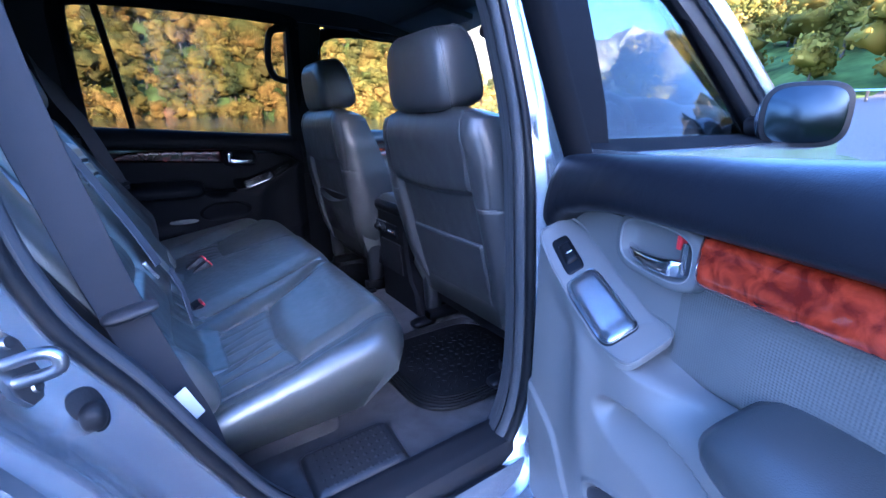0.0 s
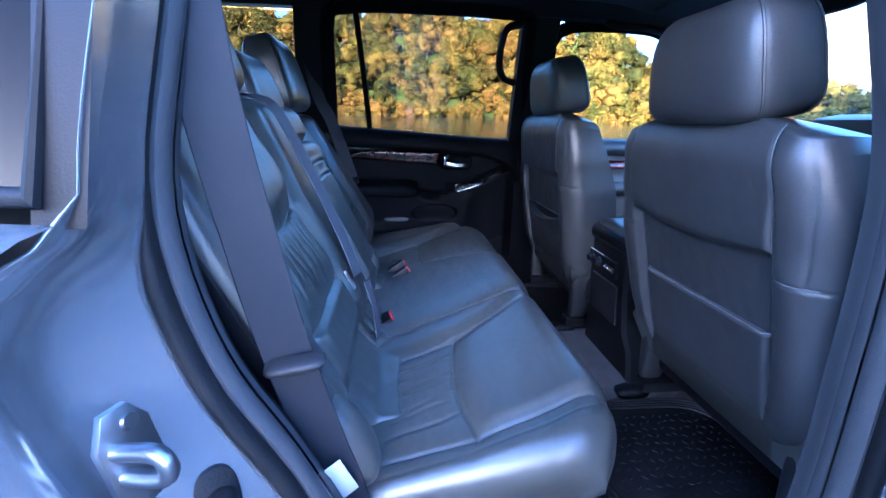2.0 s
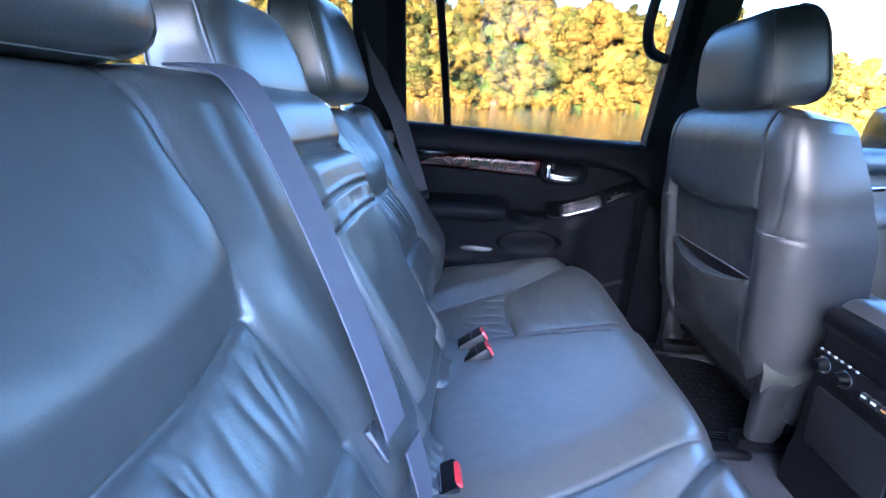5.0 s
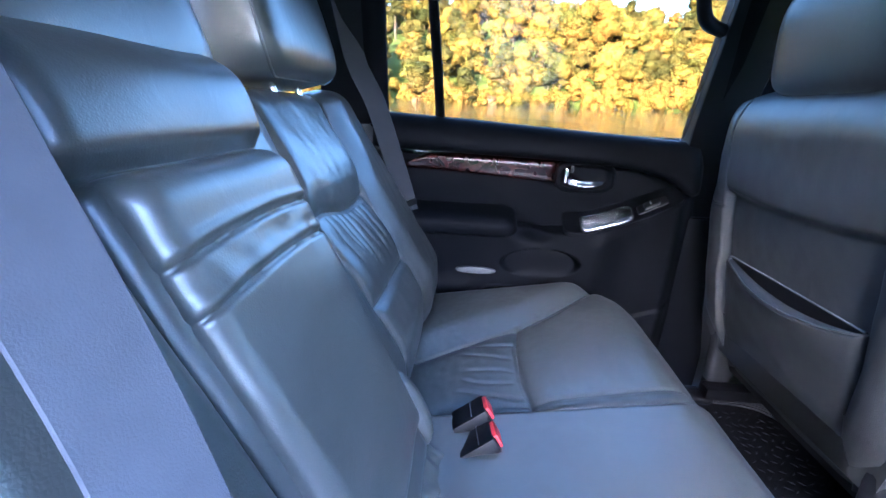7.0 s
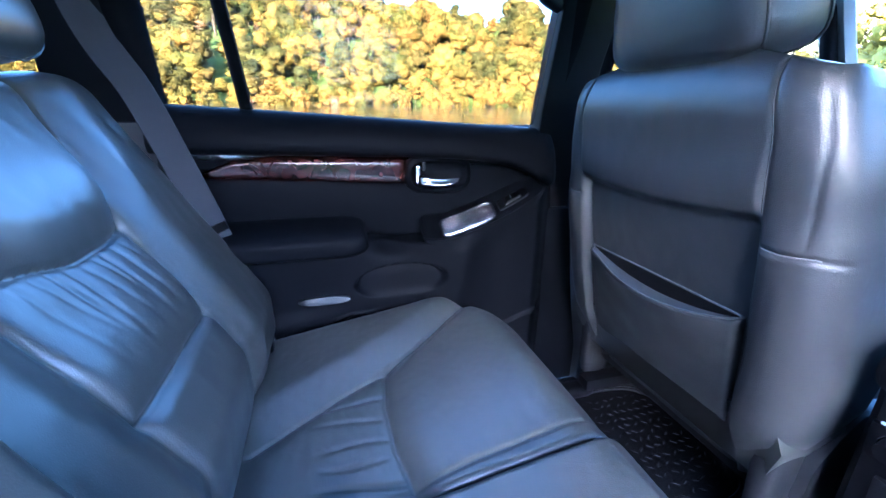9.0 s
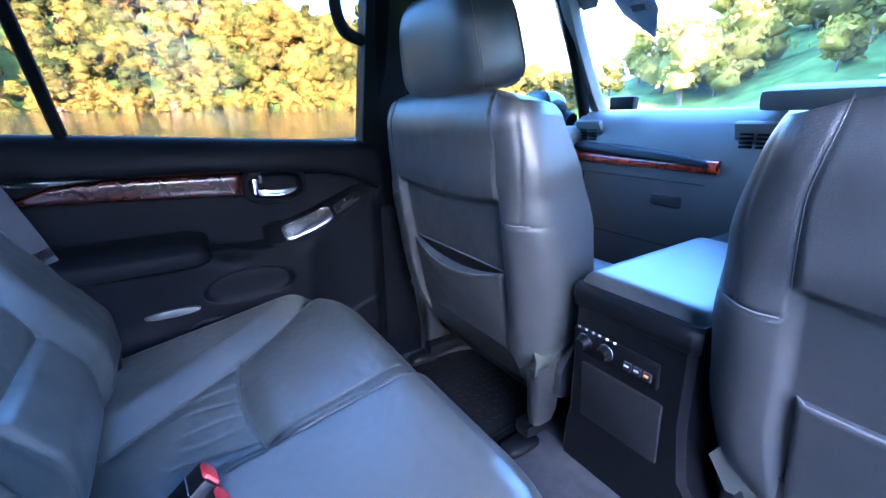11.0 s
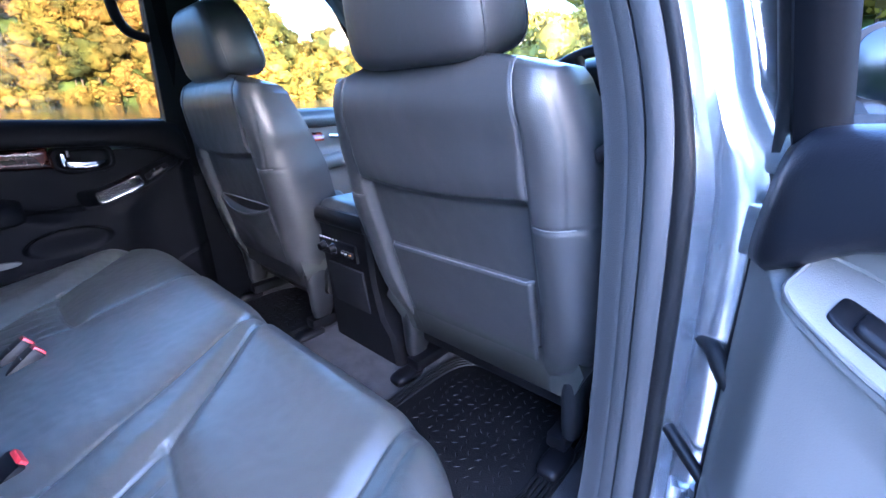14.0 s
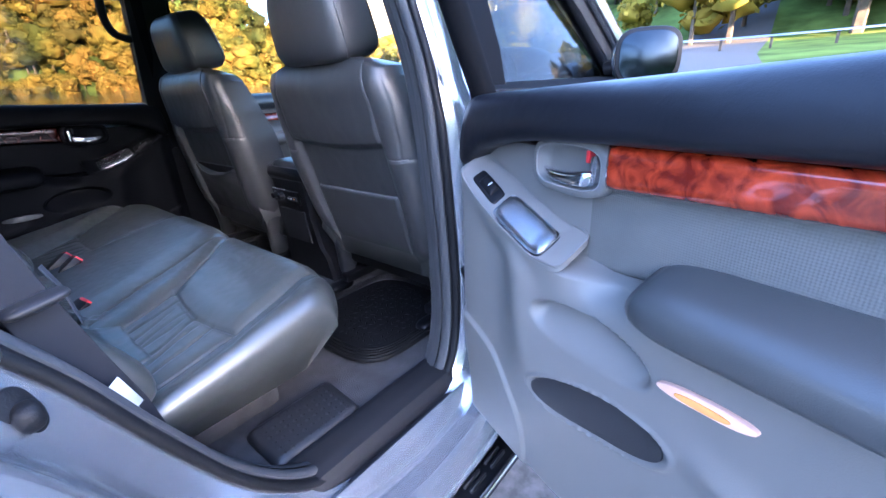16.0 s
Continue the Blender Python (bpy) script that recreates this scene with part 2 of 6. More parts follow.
def part(name, bm, mat, parent=None, label="", smooth=True, sharp=40):
    me = bpy.data.meshes.new(name)
    bmesh.ops.recalc_face_normals(bm, faces=bm.faces)
    bm.to_mesh(me)
    bm.free()
    return finish(name, me, mat, parent, label, smooth, sharp)


def thing(name, label, category, group="", kind=""):
    ob = new(name)
    ob.empty_display_size = 0.05
    return tagged(ob, label, category, group, kind)


def sstep(a, b, x):
    t = min(1.0, max(0.0, (x - a) / (b - a)))
    return t * t * (3 - 2 * t)


def bell(x, w):
    return math.exp(-(x / w) ** 2)


def seg_dist(px, py, pts):
    best = 1e9
    for (ax, ay), (bx, by) in zip(pts, pts[1:]):
        dx, dy = bx - ax, by - ay
        t = min(1.0, max(0.0, ((px - ax) * dx + (py - ay) * dy) / (dx * dx + dy * dy + 1e-12)))
        best = min(best, math.hypot(px - ax - t * dx, py - ay - t * dy))
    return best


def slab(name, nu, nv, top, under, mat, parent=None, label="", sharp=60):
    """A closed sheet: the grid top(a, b) and the grid under(a, b), for a and b from 0 to 1, joined round the rim."""
    verts = [top(i / nu, j / nv) for j in range(nv + 1) for i in range(nu + 1)]
    n = len(verts)
    verts += [under(i / nu, j / nv) for j in range(nv + 1) for i in range(nu + 1)]
    faces = []
    w = nu + 1
    for j in range(nv):
        for i in range(nu):
            k = j * w + i
            faces.append((k, k + 1, k + w + 1, k + w))
            faces.append((n + k, n + k + w, n + k + w + 1, n + k + 1))
    rim = [i for i in range(w)] + [j * w + nu for j in range(1, nv + 1)] + [nv * w + i for i in range(nu - 1, -1, -1)] + [j * w for j in range(nv - 1, 0, -1)]
    for a, b in zip(rim, rim[1:] + rim[:1]):
        faces.append((a, n + a, n + b, b))
    return mesh_object(name, verts, faces, mat, parent, label, True, sharp)


def loft(name, rings, mat, parent=None, label="", cap=True, sharp=60, closed=True):
    n = len(rings[0])
    verts = [p for r in rings for p in r]
    faces = []
    for k in range(len(rings) - 1):
        for i in range(n if closed else n - 1):
            j = (i + 1) % n
            faces.append((k * n + i, k * n + j, (k + 1) * n + j, (k + 1) * n + i))
    if cap:
        faces.append(tuple(range(n))[::-1])
        faces.append(tuple((len(rings) - 1) * n + i for i in range(n)))
    return mesh_object(name, verts, faces, mat, parent, label, True, sharp)


def oval(a, b, e=2.0, n=28):
    """A rounded rectangle (superellipse) of half sizes a and b."""
    out = []
    for i in range(n):
        t = 2 * math.pi * i / n
        c, s = math.cos(t), math.sin(t)
        out.append((a * math.copysign(abs(c) ** (2 / e), c), b * math.copysign(abs(s) ** (2 / e), s)))
    return out


def smooth_line(pts, per=6, closed=False):
    """A Catmull-Rom line through the points."""
    p = [Vector(q) for q in pts]
    out = []
    n = len(p)
    for i in range(n if closed else n - 1):
        if closed:
            a, b, c, d = p[i - 1], p[i], p[(i + 1) % n], p[(i + 2) % n]
        else:
            a, b, c, d = p[max(i - 1, 0)], p[i], p[i + 1], p[min(i + 2, n - 1)]
        for k in range(per):
            t = k / per
            out.append(0.5 * ((2 * b) + (c - a) * t + (2 * a - 5 * b + 4 * c - d) * t * t + (3 * b - a - 3 * c + d) * t ** 3))
    if not closed:
        out.append(p[-1])
    return out


def tube(name, pts, r, mat, parent=None, label="", sides=8, closed=False, flat=1.0):
    p = [Vector(q) for q in pts]
    n = len(p)
    rings = []
    up = None
    for i in range(n):
        a = p[i - 1] if (closed or i > 0) else p[i]
        b = p[(i + 1) % n] if (closed or i < n - 1) else p[i]
        t = (b - a).normalized()
        if up is None:
            up = t.orthogonal().normalized()
        up = (up - t * up.dot(t)).normalized()
        side = t.cross(up)
        rr = r[i] if isinstance(r, (list, tuple)) else r
        rings.append([p[i] + rr * (math.cos(2 * math.pi * k / sides) * up + flat * math.sin(2 * math.pi * k / sides) * side) for k in range(sides)])
    if closed:
        rings.append(rings[0])
    return loft(name, rings, mat, parent, label, cap=not closed)


def strap(name, pts, wides, width, thick, mat, parent=None, label="", arch=0.0):
    """A flat band along pts; wides gives its crosswise direction at each point."""
    rings = []
    p = [Vector(q) for q in pts]
    for i in range(len(p)):
        t = (p[min(i + 1, len(p) - 1)] - p[max(i - 1, 0)]).normalized()
        w = Vector(wides[i] if isinstance(wides, list) else wides)
        w = (w - t * w.dot(t)).normalized()
        nrm = t.cross(w)
        h, th = width / 2, thick / 2
        rings.append([p[i] + w * a + nrm * b for a, b in ((-h, 0), (-h * 0.96, th), (0, th + arch), (h * 0.96, th), (h, 0), (h * 0.96, -th), (0, -th + arch), (-h * 0.96, -th))])
    return loft(name, rings, mat, parent, label, sharp=50)


def box(name, m, size, mat, parent=None, label="", bevel=0.004, seg=2):
    bm = bmesh.new()
    bmesh.ops.create_cube(bm, size=1.0, matrix=Matrix.Diagonal((*size, 1)))
    if bevel:
        bmesh.ops.bevel(bm, geom=bm.edges[:], offset=min(bevel, min(size) * 0.45), segments=seg, affect="EDGES", profile=0.6)
    bmesh.ops.transform(bm, matrix=m, verts=bm.verts)
    return part(name, bm, mat, parent, label)


def plate(name, outline, put, depth, mat, parent=None, label="", bevel=0.003, sharp=35):
    """A plate of the outline [(a, b)], put into space by put(a, b, h), from h = 0 to h = depth, with a rounded rim."""
    c = (sum(a for a, b in outline) / len(outline), sum(b for a, b in outline) / len(outline))
    size = max(max(abs(a - c[0]), abs(b - c[1])) for a, b in outline)
    rings = []
    for k, h in ((0.0, 0.0), (0.0, depth - bevel), (bevel * 0.3, depth - bevel * 0.3), (bevel, depth)):
        ring = []
        for a, b in outline:
            l = math.hypot(a - c[0], b - c[1]) or 1
            ring.append(put(a - (a - c[0]) / l * k, b - (b - c[1]) / l * k, h))
        rings.append(ring)
    return loft(name, rings, mat, parent, label, sharp=sharp)


def pebble(name, centre, half, mat, parent=None, label="", e=2.6, rot=None, n=24, m=12, e2=2.4):
    """A rounded block (superellipsoid)."""
    rings = []
    for j in range(1, m):
        t = -math.pi / 2 + math.pi * j / m
        c, s = math.cos(t), math.sin(t)
        r = abs(c) ** (2 / e2)
        z = math.copysign(abs(s) ** (2 / e2), s)
        ring = [Vector((a * half[0] * r, b * half[1] * r, z * half[2])) for a, b in oval(1, 1, e, n)]
        rings.append([(rot @ v if rot else v) + Vector(centre) for v in ring])
    return loft(name, rings, mat, parent, label, sharp=80)


# ---- ground, lake and far shore ----
def lake_level(y):
    return -3.1 + 0.067 * y


def terrain(x, y):
    # Unseen ridge towards the sun, added to hold the car in shade.
    ridge = 17 * bell(seg_dist(x, y, [(-55, -62), (8, -72)]), 15)
    ridge += 8 * bell(-0.83 * x - 0.56 * y - 62, 17) * bell(0.56 * x - 0.83 * y, 60)
    far_shore = 78 - 0.12 * x + 5 * math.sin(x * 0.05)
    bank = lake_level(y) - 1.5
    near = sstep(24, 10, y)
    z = bank * (1 - near)
    az = math.degrees(math.atan2(x, max(y, 1.0)))
    hill = sstep(far_shore - 2, far_shore + 9, y) * 2.5 + max(0.0, min(y, far_shore + 62) - far_shore - 4) * 0.355
    z += hill * (1 - 0.55 * sstep(25, 31, az)) * (1 + 0.10 * math.sin(x * 0.09 + 1) + 0.06 * math.sin(x * 0.23))
    rise = min(max(0.0, x - 5.0) * 0.085, 9.0) * sstep(5.0, 9.0, x) + min(max(0.0, x - 40) * 0.30, 20.0)
    z += rise * max(sstep(17, 9, y), sstep(30, 42, x) * sstep(46, 34, y))
    return z + ridge


def make_ground():
    xs = np.unique(np.concatenate([np.linspace(-16, 30, 47), np.linspace(-140, 200, 86), np.array([-900, -500, -300, -200, 260, 400, 700, 1000])]))
    ys = np.unique(np.concatenate([np.linspace(-20, 30, 51), np.linspace(-130, 170, 101), np.array([-900, -500, -260, -180, 220, 300, 500, 900])]))
    verts = [(x, y, terrain(x, y) if max(abs(x), abs(y)) < 250 else (12 if y > 0 else 2)) for y in ys for x in xs]
    w = len(xs)
    faces = [(j * w + i, j * w + i + 1, (j + 1) * w + i + 1, (j + 1) * w + i) for j in range(len(ys) - 1) for i in range(w - 1)]
    ob = mesh_object("ground", verts, faces, GRASS)
    tagged(ob, "grassy ground falling to a lake and rising to hills", "ground", kind="structure")
    nx, ny = 60, 20
    verts = []
    for i in range(nx + 1):
        x = -18 + i * 1.15
        lo = float(np.interp(x, [-18, 5, 8, 12, 16, 26, 60], [-7, -6, -2.4, -0.75, -0.35, 0.9, 2.4]))
        hi = 7.0
        for j in range(ny + 1):
            y = lo + (hi - lo) * j / ny
            verts.append((x, y, terrain(x, y) + 0.012))
    w = ny + 1
    faces = [(i * w + j, (i + 1) * w + j, (i + 1) * w + j + 1, i * w + j + 1) for i in range(nx) for j in range(ny)]
    tagged(mesh_object("road", verts, faces, ASPHALT), "worn grey asphalt of a lakeside car park", "road", kind="structure")
    verts = []
    for y in np.linspace(11, 100, 60):
        for x in np.linspace(-260, 320, 8):
            verts.append((x, y, lake_level(y)))
    faces = [(j * 8 + i, j * 8 + i + 1, (j + 1) * 8 + i + 1, (j + 1) * 8 + i) for j in range(59) for i in range(7)]
    tagged(mesh_object("water", verts, faces, WATER), "calm lake reflecting the sunlit far shore", "water", kind="structure")


make_ground()


def ribbon(name, pts, width, mat, label, category):
    v = []
    line = smooth_line(pts, 6)
    for i, p in enumerate(line):
        t = (line[min(i + 1, len(line) - 1)] - line[max(i - 1, 0)]).normalized()
        side = Vector((-t.y, t.x, 0))
        for k in (-1, -0.5, 0, 0.5, 1):
            q = p + side * width / 2 * k
            v.append((q.x, q.y, terrain(q.x, q.y) + 0.03 - 0.01 * abs(k)))
    f = [(i * 5 + k, i * 5 + k + 1, i * 5 + k + 6, i * 5 + k + 5) for i in range(len(line) - 1) for k in range(4)]
    return tagged(mesh_object(name, v, f, mat), label, category, kind="structure")


ribbon("path", [(13.5, -0.7, 0), (11.2, -1.15, 0), (10.2, -1.7, 0), (9.6, -2.6, 0), (9.2, -4.0, 0), (8.6, -6.5, 0)], 0.55, ASPHALT, "narrow curved asphalt path through the lawn", "path")


def guard_rail():
    rail = thing("guard_rail", "grey steel guard rail beside the road", "guard rail")
    line = smooth_line([(33, -12, 0), (31, -6, 0), (29.5, -1, 0), (30, 3, 0), (33, 7, 0)], 5)
    tube("beam", [(p.x, p.y, terrain(p.x, p.y) + 0.62) for p in line], 0.07, STEEL, rail, "grey steel beam", sides=6, flat=0.3)
    for p in line[::3]:
        box("post", pose(p.x + 0.1, p.y, terrain(p.x, p.y) + 0.3), (0.12, 0.12, 0.75), BARK, rail, "timber post", bevel=0.01)


guard_rail()


# steep hill beyond the car park, its near side in shade
verts = []
for i in range(71):
    for j in range(71):
        x, y = 70 + 190 * i / 70, -165 + 230 * j / 70
        q = Vector((x * 0.04, y * 0.04, 0.7))
        g = bell(seg_dist(x, y, [(150, -85), (172, -15)]), 38)
        verts.append((x, y, -1.5 + 66 * g * (1 + 0.30 * noise.noise(q) + 0.14 * noise.noise(q * 4) + 0.06 * noise.noise(q * 11))))
tagged(mesh_object("pale_hillside", verts, [(i * 71 + j, (i + 1) * 71 + j, (i + 1) * 71 + j + 1, i * 71 + j + 1) for i in range(70) for j in range(70)], material("pale_scrub", (0.22, 0.21, 0.17), 0.95, vary=0.7, vscale=0.25, detail=10, bump=0.8, scale=0.6, spec=0.1)), "steep hillside of pale scrub and rock", "hillside", kind="structure")


def bluff(x, y):
    q = Vector((x * 0.05, y * 0.05, 3.1))
    return -1.5 + 31 * bell(seg_dist(x, y, [(84, 112), (128, 96), (175, 58)]), 17) * (1 + 0.28 * noise.noise(q) + 0.16 * noise.noise(q * 3.7) + 0.09 * noise.noise(q * 9))


verts = [(40 + 175 * i / 90, 20 + 140 * j / 90, bluff(40 + 175 * i / 90, 20 + 140 * j / 90)) for i in range(91) for j in range(91)]
tagged(mesh_object("pale_bluff", verts, [(i * 91 + j, (i + 1) * 91 + j, (i + 1) * 91 + j + 1, i * 91 + j + 1) for i in range(90) for j in range(90)], material("pale_rock", (0.20, 0.185, 0.15), 0.95, vary=0.75, vscale=0.3, detail=10, bump=0.8, scale=0.6, spec=0.1)), "pale rocky bluff beyond the end of the lake", "hillside", kind="structure")


def ball(levels):
    bm = bmesh.new()
    bmesh.ops.create_icosphere(bm, subdivisions=levels, radius=1.0)
    v = np.array([q.co[:] for q in bm.verts])
    f = np.array([[q.index for q in face.verts] for face in bm.faces])
    bm.free()
    return v, f


BALL_V, BALL_F = ball(2)


def foliage(trees, seed, leaf, count, spread):
    """Crowns for many trees (x, y, z, height, radius): each a heap of uneven lobes, each lobe a lumpy core under a coat of small leaves."""
    rng = np.random.default_rng(seed)
    leaves, cores = [], []
    for x, y, z, h, r in trees:
        lobes = rng.integers(5, 8)
        k = int(count / lobes)
        for n in range(lobes):
            u = 0.30 + 0.62 * (n + rng.uniform(0, 1)) / lobes
            reach = r * (0.15 + 0.40 * math.sin(math.pi * min(1.0, 0.22 + 0.78 * u))) if spread else r * 0.85 * (1.05 - u)
            a, q = rng.uniform(0, 2 * np.pi), reach * math.sqrt(rng.uniform(0.1, 1))
            c = np.array([x + q * np.cos(a), y + q * np.sin(a), z + h * u * 0.92])
            lr = r * rng.uniform(0.42, 0.66) * (1.0 if spread else 0.55 + 0.5 * (1 - u))
            flat = np.array([1, 1, rng.uniform(0.6, 0.85)])
            lump = 1 + 0.30 * rng.normal(size=(len(BALL_V), 1)).clip(-1.3, 1.5)
            cores.append(c + BALL_V * flat * lr * 0.70 * lump)
            d = rng.normal(size=(k, 3))
            d /= np.linalg.norm(d, axis=1)[:, None]
            d[:, 2] = np.where(d[:, 2] < -0.45, -d[:, 2], d[:, 2])
            p = c + d * flat * lr * rng.uniform(0.70, 1.14, size=(k, 1))
            nrm = d + rng.normal(size=(k, 3)) * 0.72
            nrm /= np.linalg.norm(nrm, axis=1)[:, None]
            t = np.cross(nrm, rng.normal(size=(k, 3)))
            t /= np.linalg.norm(t, axis=1)[:, None]
            b = np.cross(nrm, t)
            e = leaf * rng.uniform(0.55, 1.35, size=(k, 1))
            leaves.append(np.stack([p - t * e, p - b * e * 0.65, p + t * e, p + b * e * 0.65], axis=1))
    return np.concatenate(leaves).reshape(-1, 3), np.concatenate(cores), len(cores)


def raw_mesh(name, verts, faces):
    me = bpy.data.meshes.new(name)
    n, w = faces.shape
    me.vertices.add(len(verts))
    me.vertices.foreach_set("co", verts.ravel())
    me.loops.add(n * w)
    me.loops.foreach_set("vertex_index", faces.ravel())
    me.polygons.add(n)
    me.polygons.foreach_set("loop_start", np.arange(n) * w)
    me.update()
    me.validate()
    return me


def wood_stuff(name, trees, seed, leaf, count, mat, label, spread=True):
    v, cv, n = foliage(trees, seed, leaf, count, spread)
    me = raw_mesh(name, v, np.arange(len(v)).reshape(-1, 4))
    me.materials.append(mat)
    root = tagged(new(name, me), label, "trees", kind="stuff")
    faces = np.concatenate([BALL_F + k * len(BALL_V) for k in range(n)])
    inner = finish("inner_foliage", raw_mesh("inner_foliage", cv, faces), mat, root, sharp=180)
    inner["kind"] = "stuff"
    tv, tf = [], []
    for x, y, z, h, r in trees:
        lean = random.uniform(-0.05, 0.05)
        k = len(tv)
        for rad, f in ((0.03, 0.0), (0.02, 0.45), (0.006, 0.9)):
            for q in range(5):
                tv.append((x + h * f * lean + h * rad * math.cos(q * 1.2566), y + h * rad * math.sin(q * 1.2566), z - 0.5 + h * f))
        for lev in range(2):
            for q in range(5):
                tf.append((k + lev * 5 + q, k + lev * 5 + (q + 1) % 5, k + lev * 5 + 5 + (q + 1) % 5, k + lev * 5 + 5 + q))
    tr = mesh_object("trunks", tv, tf, BARK, root)
    tr["kind"] = "stuff"
    return root


def scatter(n, xr, yr, hr, seed, ok):
    rng = random.Random(seed)
    out = []
    while len(out) < n:
        x, y = rng.uniform(*xr), rng.uniform(*yr)
        if ok(x, y):
            h = rng.uniform(*hr)
            out.append((x, y, terrain(x, y) - 0.3, h, h * rng.uniform(0.34, 0.55)))
    return out


def shore(x):
    return 78 - 0.12 * x + 5 * math.sin(x * 0.05)


def bank(lo, hi, gate=lambda x, y: True):
    return lambda x, y: shore(x) + lo < y < shore(x) + hi and abs(x - 20) < 0.55 * y + 75 and gate(x, y)


wood_stuff("far_shore_bushes", scatter(420, (-90, 160), (66, 112), (2.2, 4.6), 1, bank(-2.2, 9)), 11, 0.19, 260, LEAF, "sunlit yellow-green bushes along the far lake shore")
wood_stuff("far_shore_scrub", scatter(170, (-90, 160), (68, 135), (1.8, 3.8), 21, bank(-2.6, 40)), 31, 0.17, 200, LEAF_RUST, "reddish brown scrub among the far shore bushes")
wood_stuff("far_shore_woods", scatter(560, (-90, 160), (76, 150), (4.0, 8.0), 2, bank(5, 66)), 12, 0.26, 330, LEAF, "sunlit yellow-green trees on the hillside across the lake")
wood_stuff("far_shore_dark_trees", scatter(330, (-90, 160), (76, 150), (4.0, 7.5), 22, bank(3, 66)), 32, 0.26, 300, LEAF_OLIVE, "olive green trees on the hillside across the lake")
wood_stuff("far_shore_pines", scatter(46, (-90, 140), (90, 150), (8, 13), 3, bank(26, 66)), 13, 0.34, 520, LEAF_OLIVE, "tall pines along the top of the wooded hillside", False)
wood_stuff("spreading_pines", [(21, 104, terrain(21, 104) - 1.5, 15.0, 6.5), (27, 108, terrain(27, 108) - 1.5, 14.0, 6.0), (-4, 122, terrain(-4, 122), 11, 4.5), (46, 98, terrain(46, 98), 13.0, 5.0)], 33, 0.26, 3600, LEAF, "broad golden pines standing over the far shore woods")
wood_stuff("roadside_trees", scatter(150, (34, 85), (-45, 34), (4, 8.5), 4, lambda x, y: x > 36 + 0.1 * abs(y) and (y < 12 or x > 44)), 14, 0.24, 520, LEAF_BRIGHT, "sunlit yellow-green trees beyond the car park")
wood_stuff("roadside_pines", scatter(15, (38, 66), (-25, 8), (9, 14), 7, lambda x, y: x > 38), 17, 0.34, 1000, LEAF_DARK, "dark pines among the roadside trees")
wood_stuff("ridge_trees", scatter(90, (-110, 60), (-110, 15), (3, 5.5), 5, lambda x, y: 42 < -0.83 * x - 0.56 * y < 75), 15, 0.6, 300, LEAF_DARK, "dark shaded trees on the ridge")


# ---- car shell ----
SEAL_GREY = material("grey_seal", (0.058, 0.059, 0.062), 0.6, bump=0.2, scale=500, vary=0.1)
car_body = thing("car_body", "silver four-wheel-drive wagon body with open rear door", "car body")
car_body["kind"] = "structure"


def side_y(z, base=0.74):
    return base - 0.18 * (z - 1.18 + math.sqrt((z - 1.18) ** 2 + 0.006))


OPENING = [(-0.130, 1.30), (-0.140, 1.16), (-0.112, 1.03), (-0.055, 0.92), (0.0, 0.80), (0.075, 0.66), (0.17, 0.565), (0.30, 0.53), (0.43, 0.530), (0.52, 0.555), (0.562, 0.65),
           (0.570, 0.80), (0.560, 0.98), (0.552, 1.14), (0.552, 1.30), (0.535, 1.50), (0.45, 1.61), (0.25, 1.635), (0.05, 1.62), (-0.075, 1.56), (-0.115, 1.43)]


def opening_sweep(name, profile, mat, label, side=-1, per=5, span=None):
    """Sweeps a profile [(outward, y past the flange)] round the rear door's opening."""
    line = smooth_line([(x, z, 0) for x, z in OPENING], per, True)
    n = len(line)
    rings = []
    for i in range(n):
        t = (line[(i + 1) % n] - line[i - 1]).normalized()
        o = Vector((-t.y, t.x, 0))
        if o.dot(line[i] - Vector((0.23, 1.05, 0))) < 0:
            o = -o
        ring = []
        for off, yy in profile:
            k = sstep(1.11, 1.18, line[i].y) * sstep(0.2, 0.1, line[i].x) if yy > 0 else 0.0
            k2 = 0.50 * sstep(0.5, 0.9, o.x) if off > 0.03 else 0.0
            q = line[i] + o * off * (1 - 0.97 * k) * (1 - k2)
            k3 = sstep(1.10, 1.20, line[i].y) * sstep(0.30, 0.45, line[i].x) if yy > 0 else 0.0
            ring.append(Vector((q.x, side * (side_y(q.y) + yy * (1 - 0.52 * k) * (1 - 0.48 * k3)), q.y)))
        rings.append(ring)
    rings.append(rings[0])
    if span:
        rings = (rings[:-1] + rings)[span[0] * per:span[1] * per + 1]
    return loft(name, rings, mat, car_body, label, cap=False, closed=False, sharp=50)


def opening_tube(name, off, yy, r, mat, label, side=-1, flat=1.0):
    prof = [(off + r * math.cos(2 * math.pi * k / 10), yy + flat * r * math.sin(2 * math.pi * k / 10)) for k in range(11)]
    return opening_sweep(name, prof, mat, label, side)


opening_sweep("door_jamb", [(0.012, -0.03), (0.012, 0.002), (0.020, 0.012), (0.030, 0.024), (0.044, 0.046), (0.053, 0.060), (0.057, 0.076), (0.052, 0.094), (0.051, 0.104), (0.056, 0.114), (0.066, 0.121), (0.074, 0.130), (0.082, 0.140), (0.090, 0.144), (0.100, 0.1445)], SILVER, "silver painted door jamb")
opening_tube("door_seal", 0.010, 0.000, 0.0085, RUBBER, "black rubber door seal", flat=1.3)
opening_tube("seal_lip", 0.002, -0.020, 0.0065, SEAL_GREY, "grey seal lip", flat=2.0)
opening_sweep("opening_trim", [(-0.002, -0.034), (0.000, -0.046), (0.004, -0.052)], SEAL_GREY, "grey trim round the door opening")
